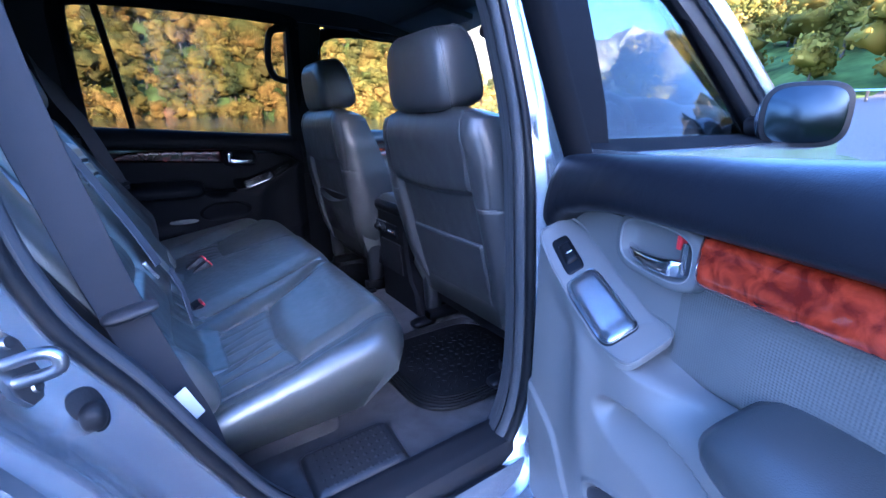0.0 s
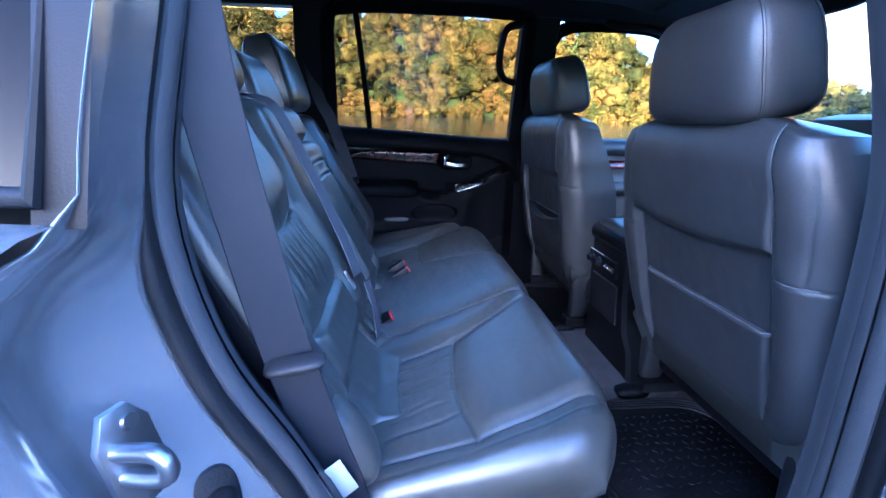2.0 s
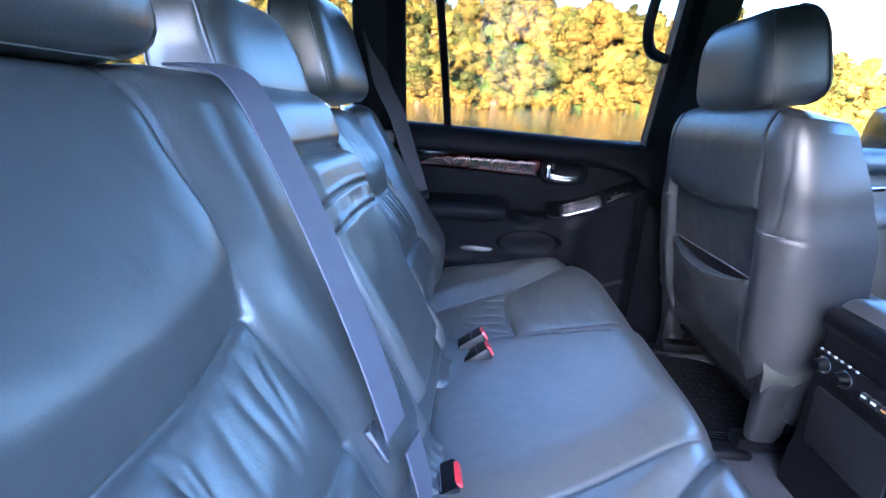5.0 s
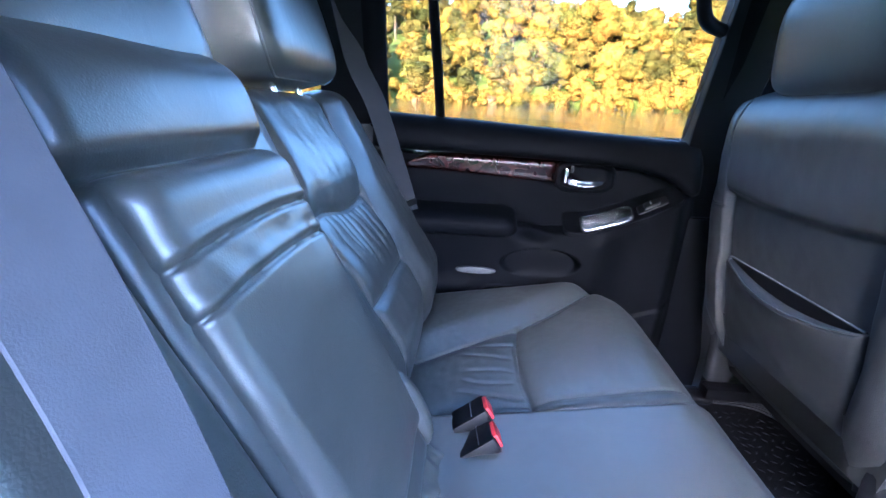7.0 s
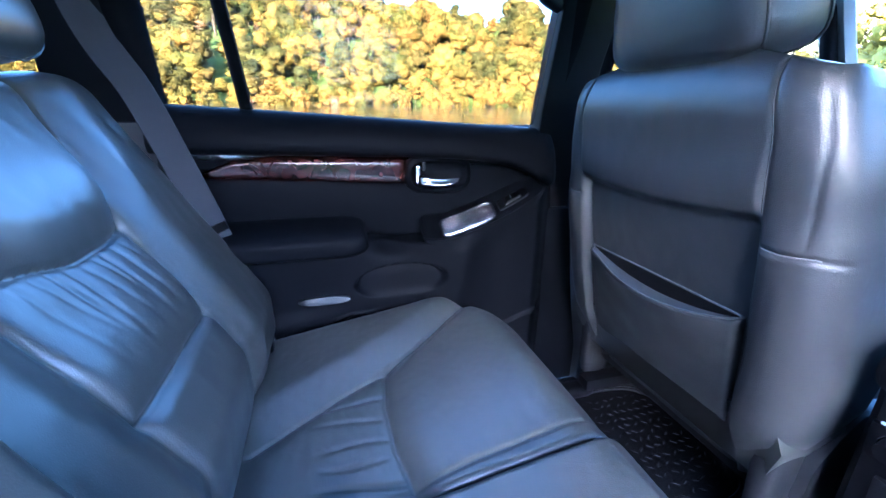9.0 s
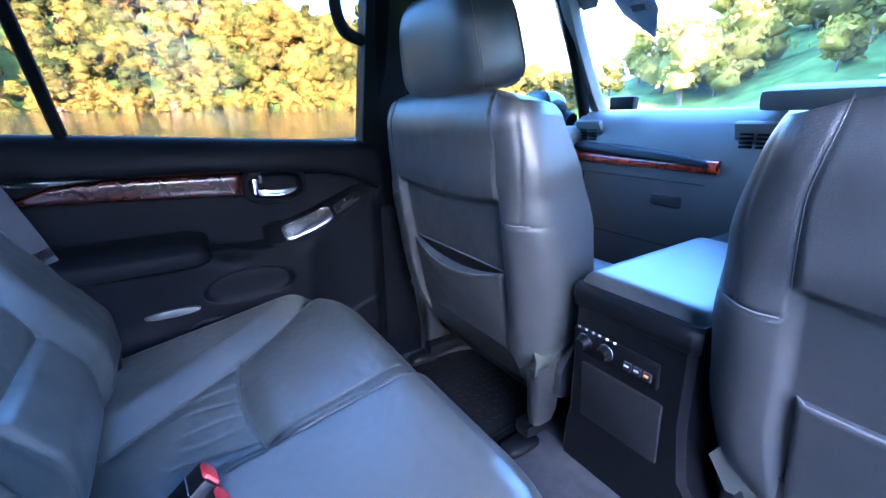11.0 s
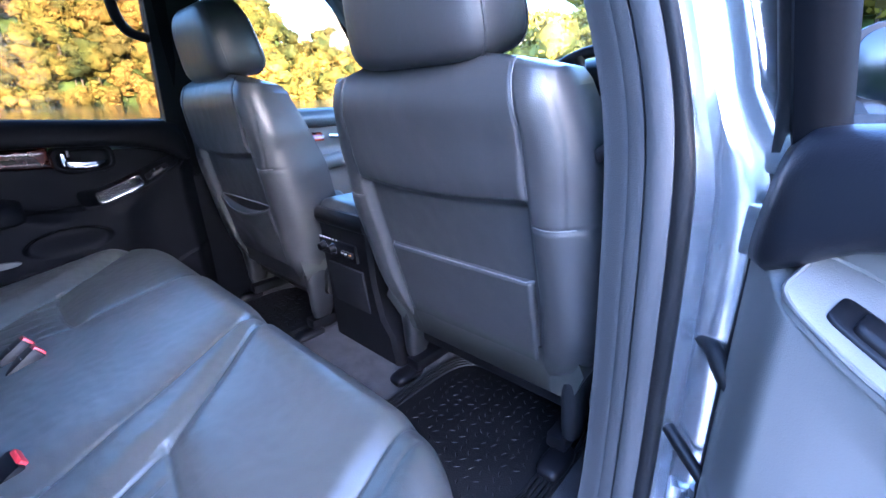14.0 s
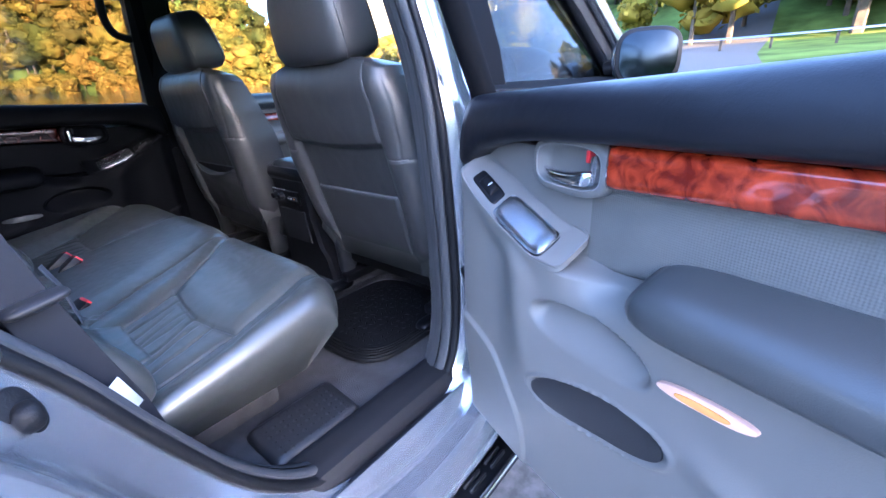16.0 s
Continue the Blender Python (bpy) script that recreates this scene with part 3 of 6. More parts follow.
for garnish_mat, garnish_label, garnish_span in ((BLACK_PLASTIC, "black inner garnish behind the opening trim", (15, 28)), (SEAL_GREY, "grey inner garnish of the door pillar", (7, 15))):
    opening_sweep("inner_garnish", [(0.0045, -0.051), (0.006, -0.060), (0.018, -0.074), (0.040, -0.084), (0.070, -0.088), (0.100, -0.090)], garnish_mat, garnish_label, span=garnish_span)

loft("b_pillar_cover", [[Vector((x, -(side_y(z) + 0.078), z)) for x in np.linspace(0.580, 0.690, 5)] for z in (1.14, 1.25, 1.36, 1.47, 1.60)], MATT_BLACK, car_body, "black pillar cover behind the front door glass", cap=False, closed=False)

# outer skin behind the opening, and the rear quarter glass
def skin(a, b):
    z = 0.42 + 0.75 * b
    edge = np.interp(z, [0.4, 0.55, 0.66, 0.80, 0.92, 1.03, 1.18], [0.12, 0.09, 0.0, -0.07, -0.125, -0.175, -0.20])
    x = edge + (-1.6 - edge) * a
    bulge = 0.025 * bell(z - 0.78, 0.22) + 0.012 * bell(z - 1.05, 0.03)
    return Vector((x, -0.888 - bulge * sstep(0, 0.12, a), z))


slab("quarter_panel", 24, 30, skin, lambda a, b: skin(a, b) + Vector((0, 0.02, 0)), SILVER, car_body, "silver rear quarter panel")


def quarter_window(side):
    pts = [(-0.166, 1.186), (-1.15, 1.200), (-1.05, 1.57), (-0.146, 1.60)]
    def put(a, b, h):
        return Vector((a, side * (side_y(b, 0.745) + 0.060 * (side < 0) + h), b))
    return pts, put


pts, put = quarter_window(-1)
plate("quarter_glass", pts, put, 0.005, PRIVACY, car_body, "dark tinted quarter window", bevel=0.001)
loft("pillar_cover", [[Vector((x, -(side_y(z) + 0.069), z)) for x in np.linspace(xa, xb, 5)] for z, xa, xb in ((1.168, -0.170, -0.140), (1.3, -0.166, -0.133), (1.45, -0.156, -0.118), (1.60, -0.150, -0.085))], BLACK_PLASTIC, car_body, "black cover strip behind the door", cap=False, closed=False)
loft("shoulder", [[Vector((x, y, z + 0.006 * sstep(-0.16, -0.3, x))) for x in (-1.6, -0.9, -0.4, -0.2, -0.150)] for y, z in ((-0.805, 1.172), (-0.83, 1.170), (-0.86, 1.162), (-0.883, 1.145), (-0.889, 1.12))], SILVER, car_body, "silver shoulder below the quarter window", cap=False, closed=False)
tube("quarter_glass_seal", [put(a, b, 0.006) for a, b in pts], 0.007, RUBBER, car_body, "black rubber glass seal", closed=True)

# sill, scuff plate, step board
def sill_fn(a, b):
    x = -0.05 + 0.72 * a
    prof = [(-0.650, 0.540), (-0.662, 0.556), (-0.72, 0.564), (-0.745, 0.562), (-0.755, 0.54)]
    k = b * (len(prof) - 1)
    i = min(int(k), len(prof) - 2)
    f = k - i
    return Vector((x, prof[i][0] * (1 - f) + prof[i + 1][0] * f, prof[i][1] * (1 - f) + prof[i + 1][1] * f))


slab("scuff_plate", 20, 12, sill_fn, lambda a, b: sill_fn(a, b) - Vector((0, 0, 0.03)), DARK_PLASTIC, car_body, "dark grey plastic door sill trim")
slab("rocker_panel", 20, 8, lambda a, b: Vector((-0.2 + 2.6 * a, -0.780 - 0.024 * math.sin(b * 1.6), 0.540 - 0.17 * b)), lambda a, b: Vector((-0.2 + 2.6 * a, -0.760 - 0.01 * math.sin(b * 1.6), 0.525 - 0.17 * b)), SILVER, car_body, "silver rocker panel under the doors")

step_board = thing("step_board", "black ribbed plastic side step below the door", "side step")
slab("board", 4, 8, lambda a, b: Vector((-0.35 + 2.4 * a, -0.805 - 0.115 * b, 0.415 - 0.012 * (2 * b - 1) ** 4)), lambda a, b: Vector((-0.35 + 2.4 * a, -0.805 - 0.115 * b, 0.375)), BLACK_PLASTIC, step_board)
for i in range(24):
    for k in range(6):
        if i % 3 != 2:
            box("tread", pose(-0.25 + i * 0.075, -0.822 - 0.016 * k, 0.418), (0.055, 0.008, 0.012), RUBBER, step_board, bevel=0.003, seg=1)
tube("trim_strip", [(-0.35, -0.922, 0.405), (2.05, -0.922, 0.405)], 0.007, CHROME, step_board, "bright edge strip")

# floor, roof lining, far pillars, cabin sides
floor_ob = slab("floor", 40, 30, lambda a, b: Vector((-0.35 + 2.3 * a, -0.66 + 1.32 * b, 0.545 + 0.035 * sstep(0.22, 0.14, abs(-0.66 + 1.32 * b)) + 0.10 * sstep(1.5, 2.0, -0.35 + 2.3 * a))), lambda a, b: Vector((-0.35 + 2.3 * a, -0.66 + 1.32 * b, 0.50)), CARPET)
tagged(floor_ob, "grey carpeted cabin floor with a low centre tunnel", "floor", kind="structure")
roof = slab("ceiling", 30, 24, lambda a, b: Vector((-1.3 + 2.55 * a, -0.62 + 1.24 * b, 1.69 - 0.075 * abs(2 * b - 1) ** 3.5 - 0.06 * sstep(0.8, 1.0, a))), lambda a, b: Vector((-1.3 + 2.55 * a, -0.66 + 1.32 * b, 1.76 - 0.07 * abs(2 * b - 1) ** 3.5 - 0.05 * sstep(0.8, 1.0, a))), HEADLINER)
tagged(roof, "grey fabric roof lining of the car", "ceiling", kind="structure")


def wall_piece(name, xz, mat, label, side=1, out=0.0, depth=0.03, base=0.70):
    return plate(name, xz, lambda a, b, h: Vector((a, side * (side_y(b, base) + out + 0.03 - h), b)), depth, mat, car_body, label, bevel=0.006)


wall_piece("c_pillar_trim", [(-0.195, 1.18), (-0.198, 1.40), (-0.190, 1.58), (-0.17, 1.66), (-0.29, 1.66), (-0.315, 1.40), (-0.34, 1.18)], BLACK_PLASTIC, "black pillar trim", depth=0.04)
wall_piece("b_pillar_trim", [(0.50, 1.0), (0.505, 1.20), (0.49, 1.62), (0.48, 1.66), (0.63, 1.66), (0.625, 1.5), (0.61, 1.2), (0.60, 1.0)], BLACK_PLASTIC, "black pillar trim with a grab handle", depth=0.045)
# Far lower pillar trim uses the shaded door colour.
wall_piece("b_pillar_lower", [(0.50, 0.53), (0.50, 1.0), (0.60, 1.0), (0.64, 0.75), (0.68, 0.53)], DOOR_SHADED, "lower pillar trim, darkened for shade", depth=0.05)
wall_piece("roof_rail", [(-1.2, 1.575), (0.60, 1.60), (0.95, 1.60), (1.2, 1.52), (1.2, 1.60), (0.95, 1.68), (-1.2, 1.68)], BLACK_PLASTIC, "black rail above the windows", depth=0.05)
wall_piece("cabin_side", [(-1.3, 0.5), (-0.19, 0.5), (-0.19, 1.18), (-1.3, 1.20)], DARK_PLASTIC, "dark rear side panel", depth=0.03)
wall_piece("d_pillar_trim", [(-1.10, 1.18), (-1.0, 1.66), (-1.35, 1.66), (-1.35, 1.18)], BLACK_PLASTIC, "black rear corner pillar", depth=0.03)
wall_piece("b_pillar_trim", [(0.575, 1.0), (0.570, 1.20), (0.565, 1.62), (0.66, 1.64), (0.645, 1.2), (0.65, 1.0)], SEAL_GREY, "grey pillar trim", side=-1, depth=0.045)
wall_piece("b_pillar_lower", [(0.590, 0.55), (0.578, 1.0), (0.65, 1.0), (0.66, 0.75), (0.68, 0.55)], SEAL_GREY, "grey lower pillar trim", side=-1, depth=0.05)
wall_piece("cabin_side", [(-1.3, 0.5), (-0.25, 0.5), (-0.20, 0.9), (-0.22, 1.18), (-1.3, 1.20)], DARK_PLASTIC, "dark rear side panel", side=-1, depth=0.03)
box("tailgate", pose(-1.36, 0, 0.9), (0.05, 1.36, 0.8), DARK_PLASTIC, car_body, "dark grey tailgate trim", bevel=0.02)
box("load_floor", pose(-0.85, 0, 0.66), (1.05, 1.30, 0.04), CARPET, car_body, "grey carpeted load floor", bevel=0.01)


def pane(name, xz, side, mat, label, base=0.715, parent=car_body):
    ob = plate(name, xz, lambda a, b, h: Vector((a, side * (side_y(b, base) + h), b)), 0.005, mat, parent, label, bevel=0.001)
    return ob


pane("quarter_glass", [(-0.30, 1.19), (-1.10, 1.20), (-1.0, 1.575), (-0.28, 1.58)], 1, REAR_GLASS, "tinted quarter window")
rear_glass = plate("tailgate_glass", [(-0.6, 1.25), (0.6, 1.25), (0.5, 1.62), (-0.5, 1.62)], lambda a, b, h: Vector((-1.36 + 0.3 * (b - 1.25) - h, a, b)), 0.005, PRIVACY, car_body, "tinted tailgate glass", bevel=0.001)


# ---- rear seat ----
rear_seat = thing("rear_bench", "dark grey leather rear bench seat with creased cushions", "rear seat")
SPLIT = 0.185


def rim_drop(d, r):
    if d >= r:
        return 0.0
    d = max(d, 0.0)
    return r - math.sqrt(max(0.0, r * r - (r - d) ** 2))


def front_edge(y):
    o = max(0.0, abs(y) - 0.46) / 0.20
    return 0.403 - 0.10 * o ** 2.2


def groove(d, depth):
    """A stitched-down seam: a fine line in a soft hollow."""
    return depth * (0.55 * bell(d, 0.0036) + 0.45 * bell(d, 0.015))


LEFT_BOLSTER = [(-0.06, 0.345), (-0.01, 0.372), (0.058, 0.407), (0.135, 0.438), (0.217, 0.501), (0.316, 0.588), (0.36, 0.615)]
LEFT_PIPING = [(0.0, 0.205), (0.14, 0.208), (0.26, 0.215), (0.385, 0.222)]
RIGHT_BOLSTER = [(-0.06, -0.600), (0.02, -0.588), (0.14, -0.578), (0.26, -0.548), (0.38, -0.510)]
RIGHT_EDGE = [(0.0, -0.612), (0.14, -0.602), (0.26, -0.576), (0.36, -0.545)]
SECOND_LINE = [(-0.03, -0.262), (0.057, -0.230), (0.166, -0.186), (0.352, -0.100), (0.39, -0.080)]
MID_LINE = [(-0.05, -0.366), (0.023, -0.341), (0.100, -0.318), (0.166, -0.290), (0.262, -0.212), (0.373, -0.113), (0.40, -0.088)]


def along(line, x):
    return float(np.interp(x, [q[0] for q in line], [q[1] for q in line]))


def cushion_height(x, y, lo, hi):
    z = 0.768 + 0.070 * min(1.0, (x + 0.04) / 0.40)
    if lo > 0:
        b = along(LEFT_BOLSTER, x)
        z += 0.020 * sstep(0.0, 0.09, y - b) - groove(seg_dist(x, y, LEFT_BOLSTER), 0.0075)
        z -= groove(seg_dist(x, y, LEFT_PIPING), 0.0035)
        cross = float(np.interp(y, [0.18, 0.27, 0.36, 0.438], [0.142, 0.127, 0.126, 0.136]))
        if 0.17 < y < b + 0.01:
            z -= groove(x - cross, 0.0065)
            z += 0.007 * sstep(0.0, 0.045, x - cross) * sstep(0.0, 0.03, b - y)
        folds = (0.235, 0.270, 0.300, 0.345, 0.385)
    else:
        b, m = along(RIGHT_BOLSTER, x), along(MID_LINE, x)
        z += 0.010 * sstep(0.0, 0.05, b - y) - groove(seg_dist(x, y, RIGHT_BOLSTER), 0.0055) - groove(seg_dist(x, y, RIGHT_EDGE), 0.0022)
        z -= groove(seg_dist(x, y, MID_LINE), 0.0080) + groove(seg_dist(x, y, SECOND_LINE), 0.0065)
        z += 0.008 * sstep(0.0, 0.05, y - m) + 0.008 * sstep(0.0, 0.08, y - along(SECOND_LINE, x))
        cross = float(np.interp(y, [-0.57, -0.51, -0.44, -0.37, -0.30], [0.160, 0.149, 0.142, 0.148, 0.160]))
        if b - 0.01 < y < m + 0.01:
            z -= groove(x - cross, 0.0065)
            z += 0.007 * sstep(0.0, 0.045, x - cross) * sstep(0.0, 0.03, m - y) * sstep(0.0, 0.03, y - b)
        folds = (-0.365, -0.392, -0.424, -0.440, -0.472, -0.495, -0.530)
    # gathers behind the cross seam, running front to back
    for k, yy in enumerate(folds):
        c = yy + 0.34 * (x - 0.08) * (1 if lo < 0 else -0.6) + 0.004 * math.sin(x * 40 + k * 2.1)
        z -= (0.0016 + 0.0016 * math.sin(k * 2.7 + 1) ** 2) * bell(y - c, 0.0042) * sstep(0.01 + 0.01 * (k % 3), 0.05, x) * sstep(0.012, -0.020, x - cross + 0.012 * (k % 2))
    # creases on the front pad
    fe = front_edge(y)
    z += 0.0022 * noise.noise(Vector((x * 8, y * 8, 0.3))) + 0.0009 * noise.noise(Vector((x * 34, y * 16, 2.3))) + 0.0004 * noise.noise(Vector((x * 80, y * 60, 5.3)))
    r = 0.045
    side = rim_drop(y - lo, r if lo < -0.3 else 0.013) + rim_drop(hi - y, r if hi > 0.3 else 0.013)
    return z - min(0.100, math.hypot(rim_drop(fe - x, 0.078), side))


def cushion(name, lo, hi, label):
    def xy(a, b):
        y = lo + (hi - lo) * b
        fe = front_edge(y)
        u = a ** 0.8
        return -0.07 + (fe + 0.07) * u, y
    def top(a, b):
        x, y = xy(a, b)
        return Vector((x, y, cushion_height(x, y, lo, hi)))
    def under(a, b):
        x, y = xy(a, b)
        e = 0.5 - abs(b - 0.5)
        return Vector((x - 0.060 * sstep(0.6, 1.0, a), y + (0.045 if b < 0.5 else -0.045) * sstep(0.12, 0.0, e) * (1 if (b < 0.5) == (lo < -0.3) else 0.1), 0.664))
    return slab(name, 210, int(420 * (hi - lo)), top, under, LEATHER, rear_seat, label, sharp=75)


cushion("seat_cushion", -0.635, SPLIT - 0.003, "dark grey leather cushion with gathered seams")
cushion("seat_cushion", SPLIT + 0.003, 0.645, "dark grey leather cushion with gathered seams")
box("seat_base", pose(0.05, 0, 0.62), (0.40, 0.98, 0.16), CARPET, rear_seat, "carpeted seat riser", bevel=0.02)


def back_frame(y, v, h, lean=26.0, x0=-0.03):
    p = radians(lean)
    return Vector((x0 - math.sin(p) * v + math.cos(p) * h, y, 0.80 + math.cos(p) * v + math.sin(p) * h))


def pad_edges(v, kind):
    """Inner and outer seam of the upper pad, outward from its middle."""
    if kind == "right":
        return float(np.interp(v, [0.0, 0.16, 0.31, 0.391, 0.473], [-0.105, -0.112, -0.088, -0.106, -0.108])), float(np.interp(v, [0.0, 0.3, 0.354, 0.412, 0.468], [0.125, 0.133, 0.133, 0.120, 0.107]))
    return float(np.interp(v, [0.0, 0.16, 0.297, 0.386, 0.463], [-0.120, -0.130, -0.137, -0.117, -0.100])), float(np.interp(v, [0.0, 0.16, 0.306, 0.403, 0.5], [0.085, 0.095, 0.105, 0.135, 0.170]))


def back_height(y, v, lo, hi, kind):
    h = 0.03
    if kind in ("right", "left"):
        u = y - 0.335 if kind == "left" else -0.395 - y      # outward positive
        inn, out = pad_edges(v, kind)
        h += 0.018 * sstep(out - 0.005, out + 0.07, u) + 0.012 * sstep(-inn - 0.005, -inn + 0.05, -u)
        h -= groove(u - out, 0.0085) + groove(u - inn, 0.0075)
        hs = 0.292 + 0.018 * sstep(0.0, -0.10, u) + 0.008 * sstep(0.05, 0.13, u)
        if inn - 0.01 < u < out + 0.01:
            edge = sstep(inn - 0.01, inn + 0.01, u) * sstep(out + 0.01, out - 0.01, u)
            h -= groove(v - hs, 0.0105) * edge
            h += 0.010 * sstep(hs, hs + 0.05, v) * bell(v - hs - 0.06, 0.07) * edge
            if v < hs:
                w = sstep(0.0, 0.012, hs - v) * sstep(0.125, 0.02, hs - v)
                for k in range(11):
                    uu = -0.100 + k * 0.0215 + 0.006 * math.sin(k * 3.1)
                    h -= (0.0009 + 0.0014 * math.sin(k * 2.3 + 0.4) ** 2) * bell(u - uu - (0.10 + 0.12 * math.sin(k * 1.7)) * (hs - v), 0.0042) * w * edge
                h += 0.008 * bell(v - 0.21, 0.05) * edge
            h -= groove(v - 0.157 + 0.02 * (u - inn), 0.0075) * edge
            h += 0.006 * sstep(0.157, 0.14, v) * edge
        if kind == "right":
            h -= groove(u - float(np.interp(v, [0.1, 0.2, 0.276, 0.344, 0.404, 0.47], [0.212, 0.207, 0.192, 0.177, 0.169, 0.160])), 0.0028)
        h -= 0.035 * sstep(0.09, 0.0, v)
        h += 0.0024 * noise.noise(Vector((y * 12, v * 10, 1.1))) + 0.0008 * noise.noise(Vector((y * 45, v * 30, 5.1)))
    else:
        if v > 0.42:
            h += 0.010 * bell(v - 0.465, 0.045)
        h -= 0.012 * bell(v - 0.418, 0.008)
        h += 0.003 * noise.noise(Vector((y * 14, v * 12, 4.1)))
    h -= rim_drop(0.525 - v, 0.055)
    h -= rim_drop(y - lo, 0.035 if lo < -0.4 else 0.02) + rim_drop(hi - y, 0.035 if hi > 0.4 else 0.02)
    h -= rim_drop(v, 0.03)
    return h


def backrest(name, lo, hi, kind, lean, x0, label):
    nv = 200
    return slab(name, int(400 * (hi - lo)), nv,
                lambda a, b: back_frame(lo + (hi - lo) * a, 0.525 * b - 0.005, back_height(lo + (hi - lo) * a, 0.525 * b, lo, hi, kind), lean, x0),
                lambda a, b: back_frame(lo + (hi - lo) * a, 0.505 * b, -0.075, lean, x0), LEATHER, rear_seat, label, sharp=75)


backrest("backrest", -0.64, -0.140, "right", 26, -0.03, "dark grey leather backrest with gathered lower panel")
backrest("backrest", -0.134, 0.092, "mid", 26, -0.03, "dark grey leather centre backrest")
backrest("backrest", 0.098, 0.64, "left", 31.5, -0.05, "dark grey leather backrest with gathered lower panel")


box("side_cover", Matrix.Translation(back_frame(-0.646, 0.245, -0.030)) @ pose(0, 0, 0, 0, -26, 0), (0.105, 0.008, 0.500), BLACK_PLASTIC, rear_seat, "black side cover of the backrest", bevel=0.003)


# twin rows of stitches along the outer bolster
bm = bmesh.new()
for k in range(46):
    v = 0.13 + 0.0072 * k
    u = float(np.interp(v, [0.1, 0.2, 0.276, 0.344, 0.404, 0.47], [0.212, 0.207, 0.192, 0.177, 0.169, 0.160]))
    for du in (-0.0045, 0.0045):
        y = -0.395 - u - du
        q = back_frame(y, v, back_height(y, v, -0.64, -0.140, "right") + 0.0006)
        bmesh.ops.create_cube(bm, size=1.0, matrix=Matrix.Translation(q) @ pose(0, 0, 0, 0, -26, 0) @ Matrix.Diagonal((0.0012, 0.0013, 0.0042, 1)))
part("stitching", bm, STITCH, rear_seat, "pale twin stitching along the bolster", smooth=False)["kind"] = "stuff"


# fold-down armrest in the middle of the backrest
def arm_top(a, b):
    y = -0.121 + 0.204 * a
    v = 0.055 + 0.355 * b
    e = min(a, 1 - a)
    h = 0.046 - rim_drop(e * 0.2, 0.02) - rim_drop((1 - b) * 0.355, 0.03) - rim_drop(b * 0.355, 0.02)
    h += 0.002 * bell(v - 0.385, 0.03)
    h -= 0.0045 * bell(v - 0.352 + 0.006 * (2 * a - 1) ** 2, 0.0026) + 0.0045 * bell(v - 0.317 + 0.006 * (2 * a - 1) ** 2, 0.0026) - 0.0015 * bell(v - 0.360 + 0.006 * (2 * a - 1) ** 2, 0.004) - 0.0015 * bell(v - 0.325 + 0.006 * (2 * a - 1) ** 2, 0.004)
    h += 0.003 * noise.noise(Vector((y * 12, v * 16, 9.1))) + 0.0018 * noise.noise(Vector((y * 40, v * 40, 3.1))) * sstep(0.30, 0.32, v) * sstep(0.36, 0.34, v)
    return back_frame(y, v, h)


slab("armrest", 80, 200, arm_top, lambda a, b: back_frame(-0.121 + 0.204 * a, 0.055 + 0.355 * b, 0.0), LEATHER, rear_seat, "dark grey leather fold-down armrest with two seams", sharp=75)


def headrest(parent, centre, half, lean, label, mat, posts=0.05, bow=0.012, drop=0.06, twist=0):
    rot = pose(0, 0, 0, 0, -lean, twist).to_3x3()
    rings = []
    m = 18
    for j in range(1, m):
        t = -math.pi / 2 + math.pi * j / m
        c, s = math.cos(t), math.sin(t)
        r = abs(c) ** (2 / 3.6)
        z = math.copysign(abs(s) ** (2 / (2.9 if s > 0 else 4.6)), s)
        taper = 1.0 - 0.07 * z
        ring = []
        for a, b in oval(1, 1, 3.8, 36):
            x = a * half[0] * r * (1.0 - 0.12 * z)
            x += bow * (b * b) * (1 if a > 0 else -0.3)
            ring.append(rot @ Vector((x, b * half[1] * (0.35 + 0.65 * r) * taper if abs(s) > 0.97 else b * half[1] * r ** 0.6 * taper, z * half[2])) + Vector(centre))
        rings.append(ring)
    ob = loft("headrest", rings, mat, parent, label, sharp=80)
    for s in (-1, 1):
        p0 = Vector(centre) + rot @ Vector((0, s * posts, -half[2] * 0.8))
        tube("post", [p0, p0 + rot @ Vector((0, 0, -drop))], 0.0065, CHROME, ob, "chrome headrest post")
    # seams between the face panels and the side band
    for p, q in ((7, 29), (11, 25)):
        line = [r[p] for r in rings[1:-1]] + [r[q] for r in reversed(rings[1:-1])]
        c0 = Vector(centre)
        tube("seam", [c0 + (v - c0) * 1.006 for v in line], 0.0022, mat, ob, "raised leather seam", sides=6, closed=True)
    return ob


headrest(rear_seat, (-0.285, -0.385, 1.345), (0.058, 0.145, 0.090), 14, "dark grey leather headrest", LEATHER, drop=0.08)
headrest(rear_seat, (-0.30, -0.005, 1.290), (0.052, 0.118, 0.074), 14, "dark grey leather centre headrest", LEATHER, drop=0.08)
headrest(rear_seat, (-0.332, 0.41, 1.355), (0.062, 0.145, 0.112), 14, "dark grey leather headrest", LEATHER, drop=0.08)


def flap(y0, y1, label, seed, crumple=1.0):
    def fn(a, b):
        y = y0 + (y1 - y0) * a
        x = -0.075 + 0.13 * b
        z = 0.858 - 0.085 * sstep(0.0, 0.75, b) + crumple * (0.006 * noise.noise(Vector((y * 40, b * 5, seed))) + 0.004 * noise.noise(Vector((y * 90, b * 9, seed + 3))))
        return Vector((x, y, z + 0.012 - rim_drop(min(a, 1 - a) * (y1 - y0), 0.012) - rim_drop((1 - b) * 0.13, 0.012)))
    slab("buckle_flap", 30, 34, fn, lambda a, b: fn(a, b) - Vector((0, 0, 0.03)), LEATHER, rear_seat, label, sharp=75)


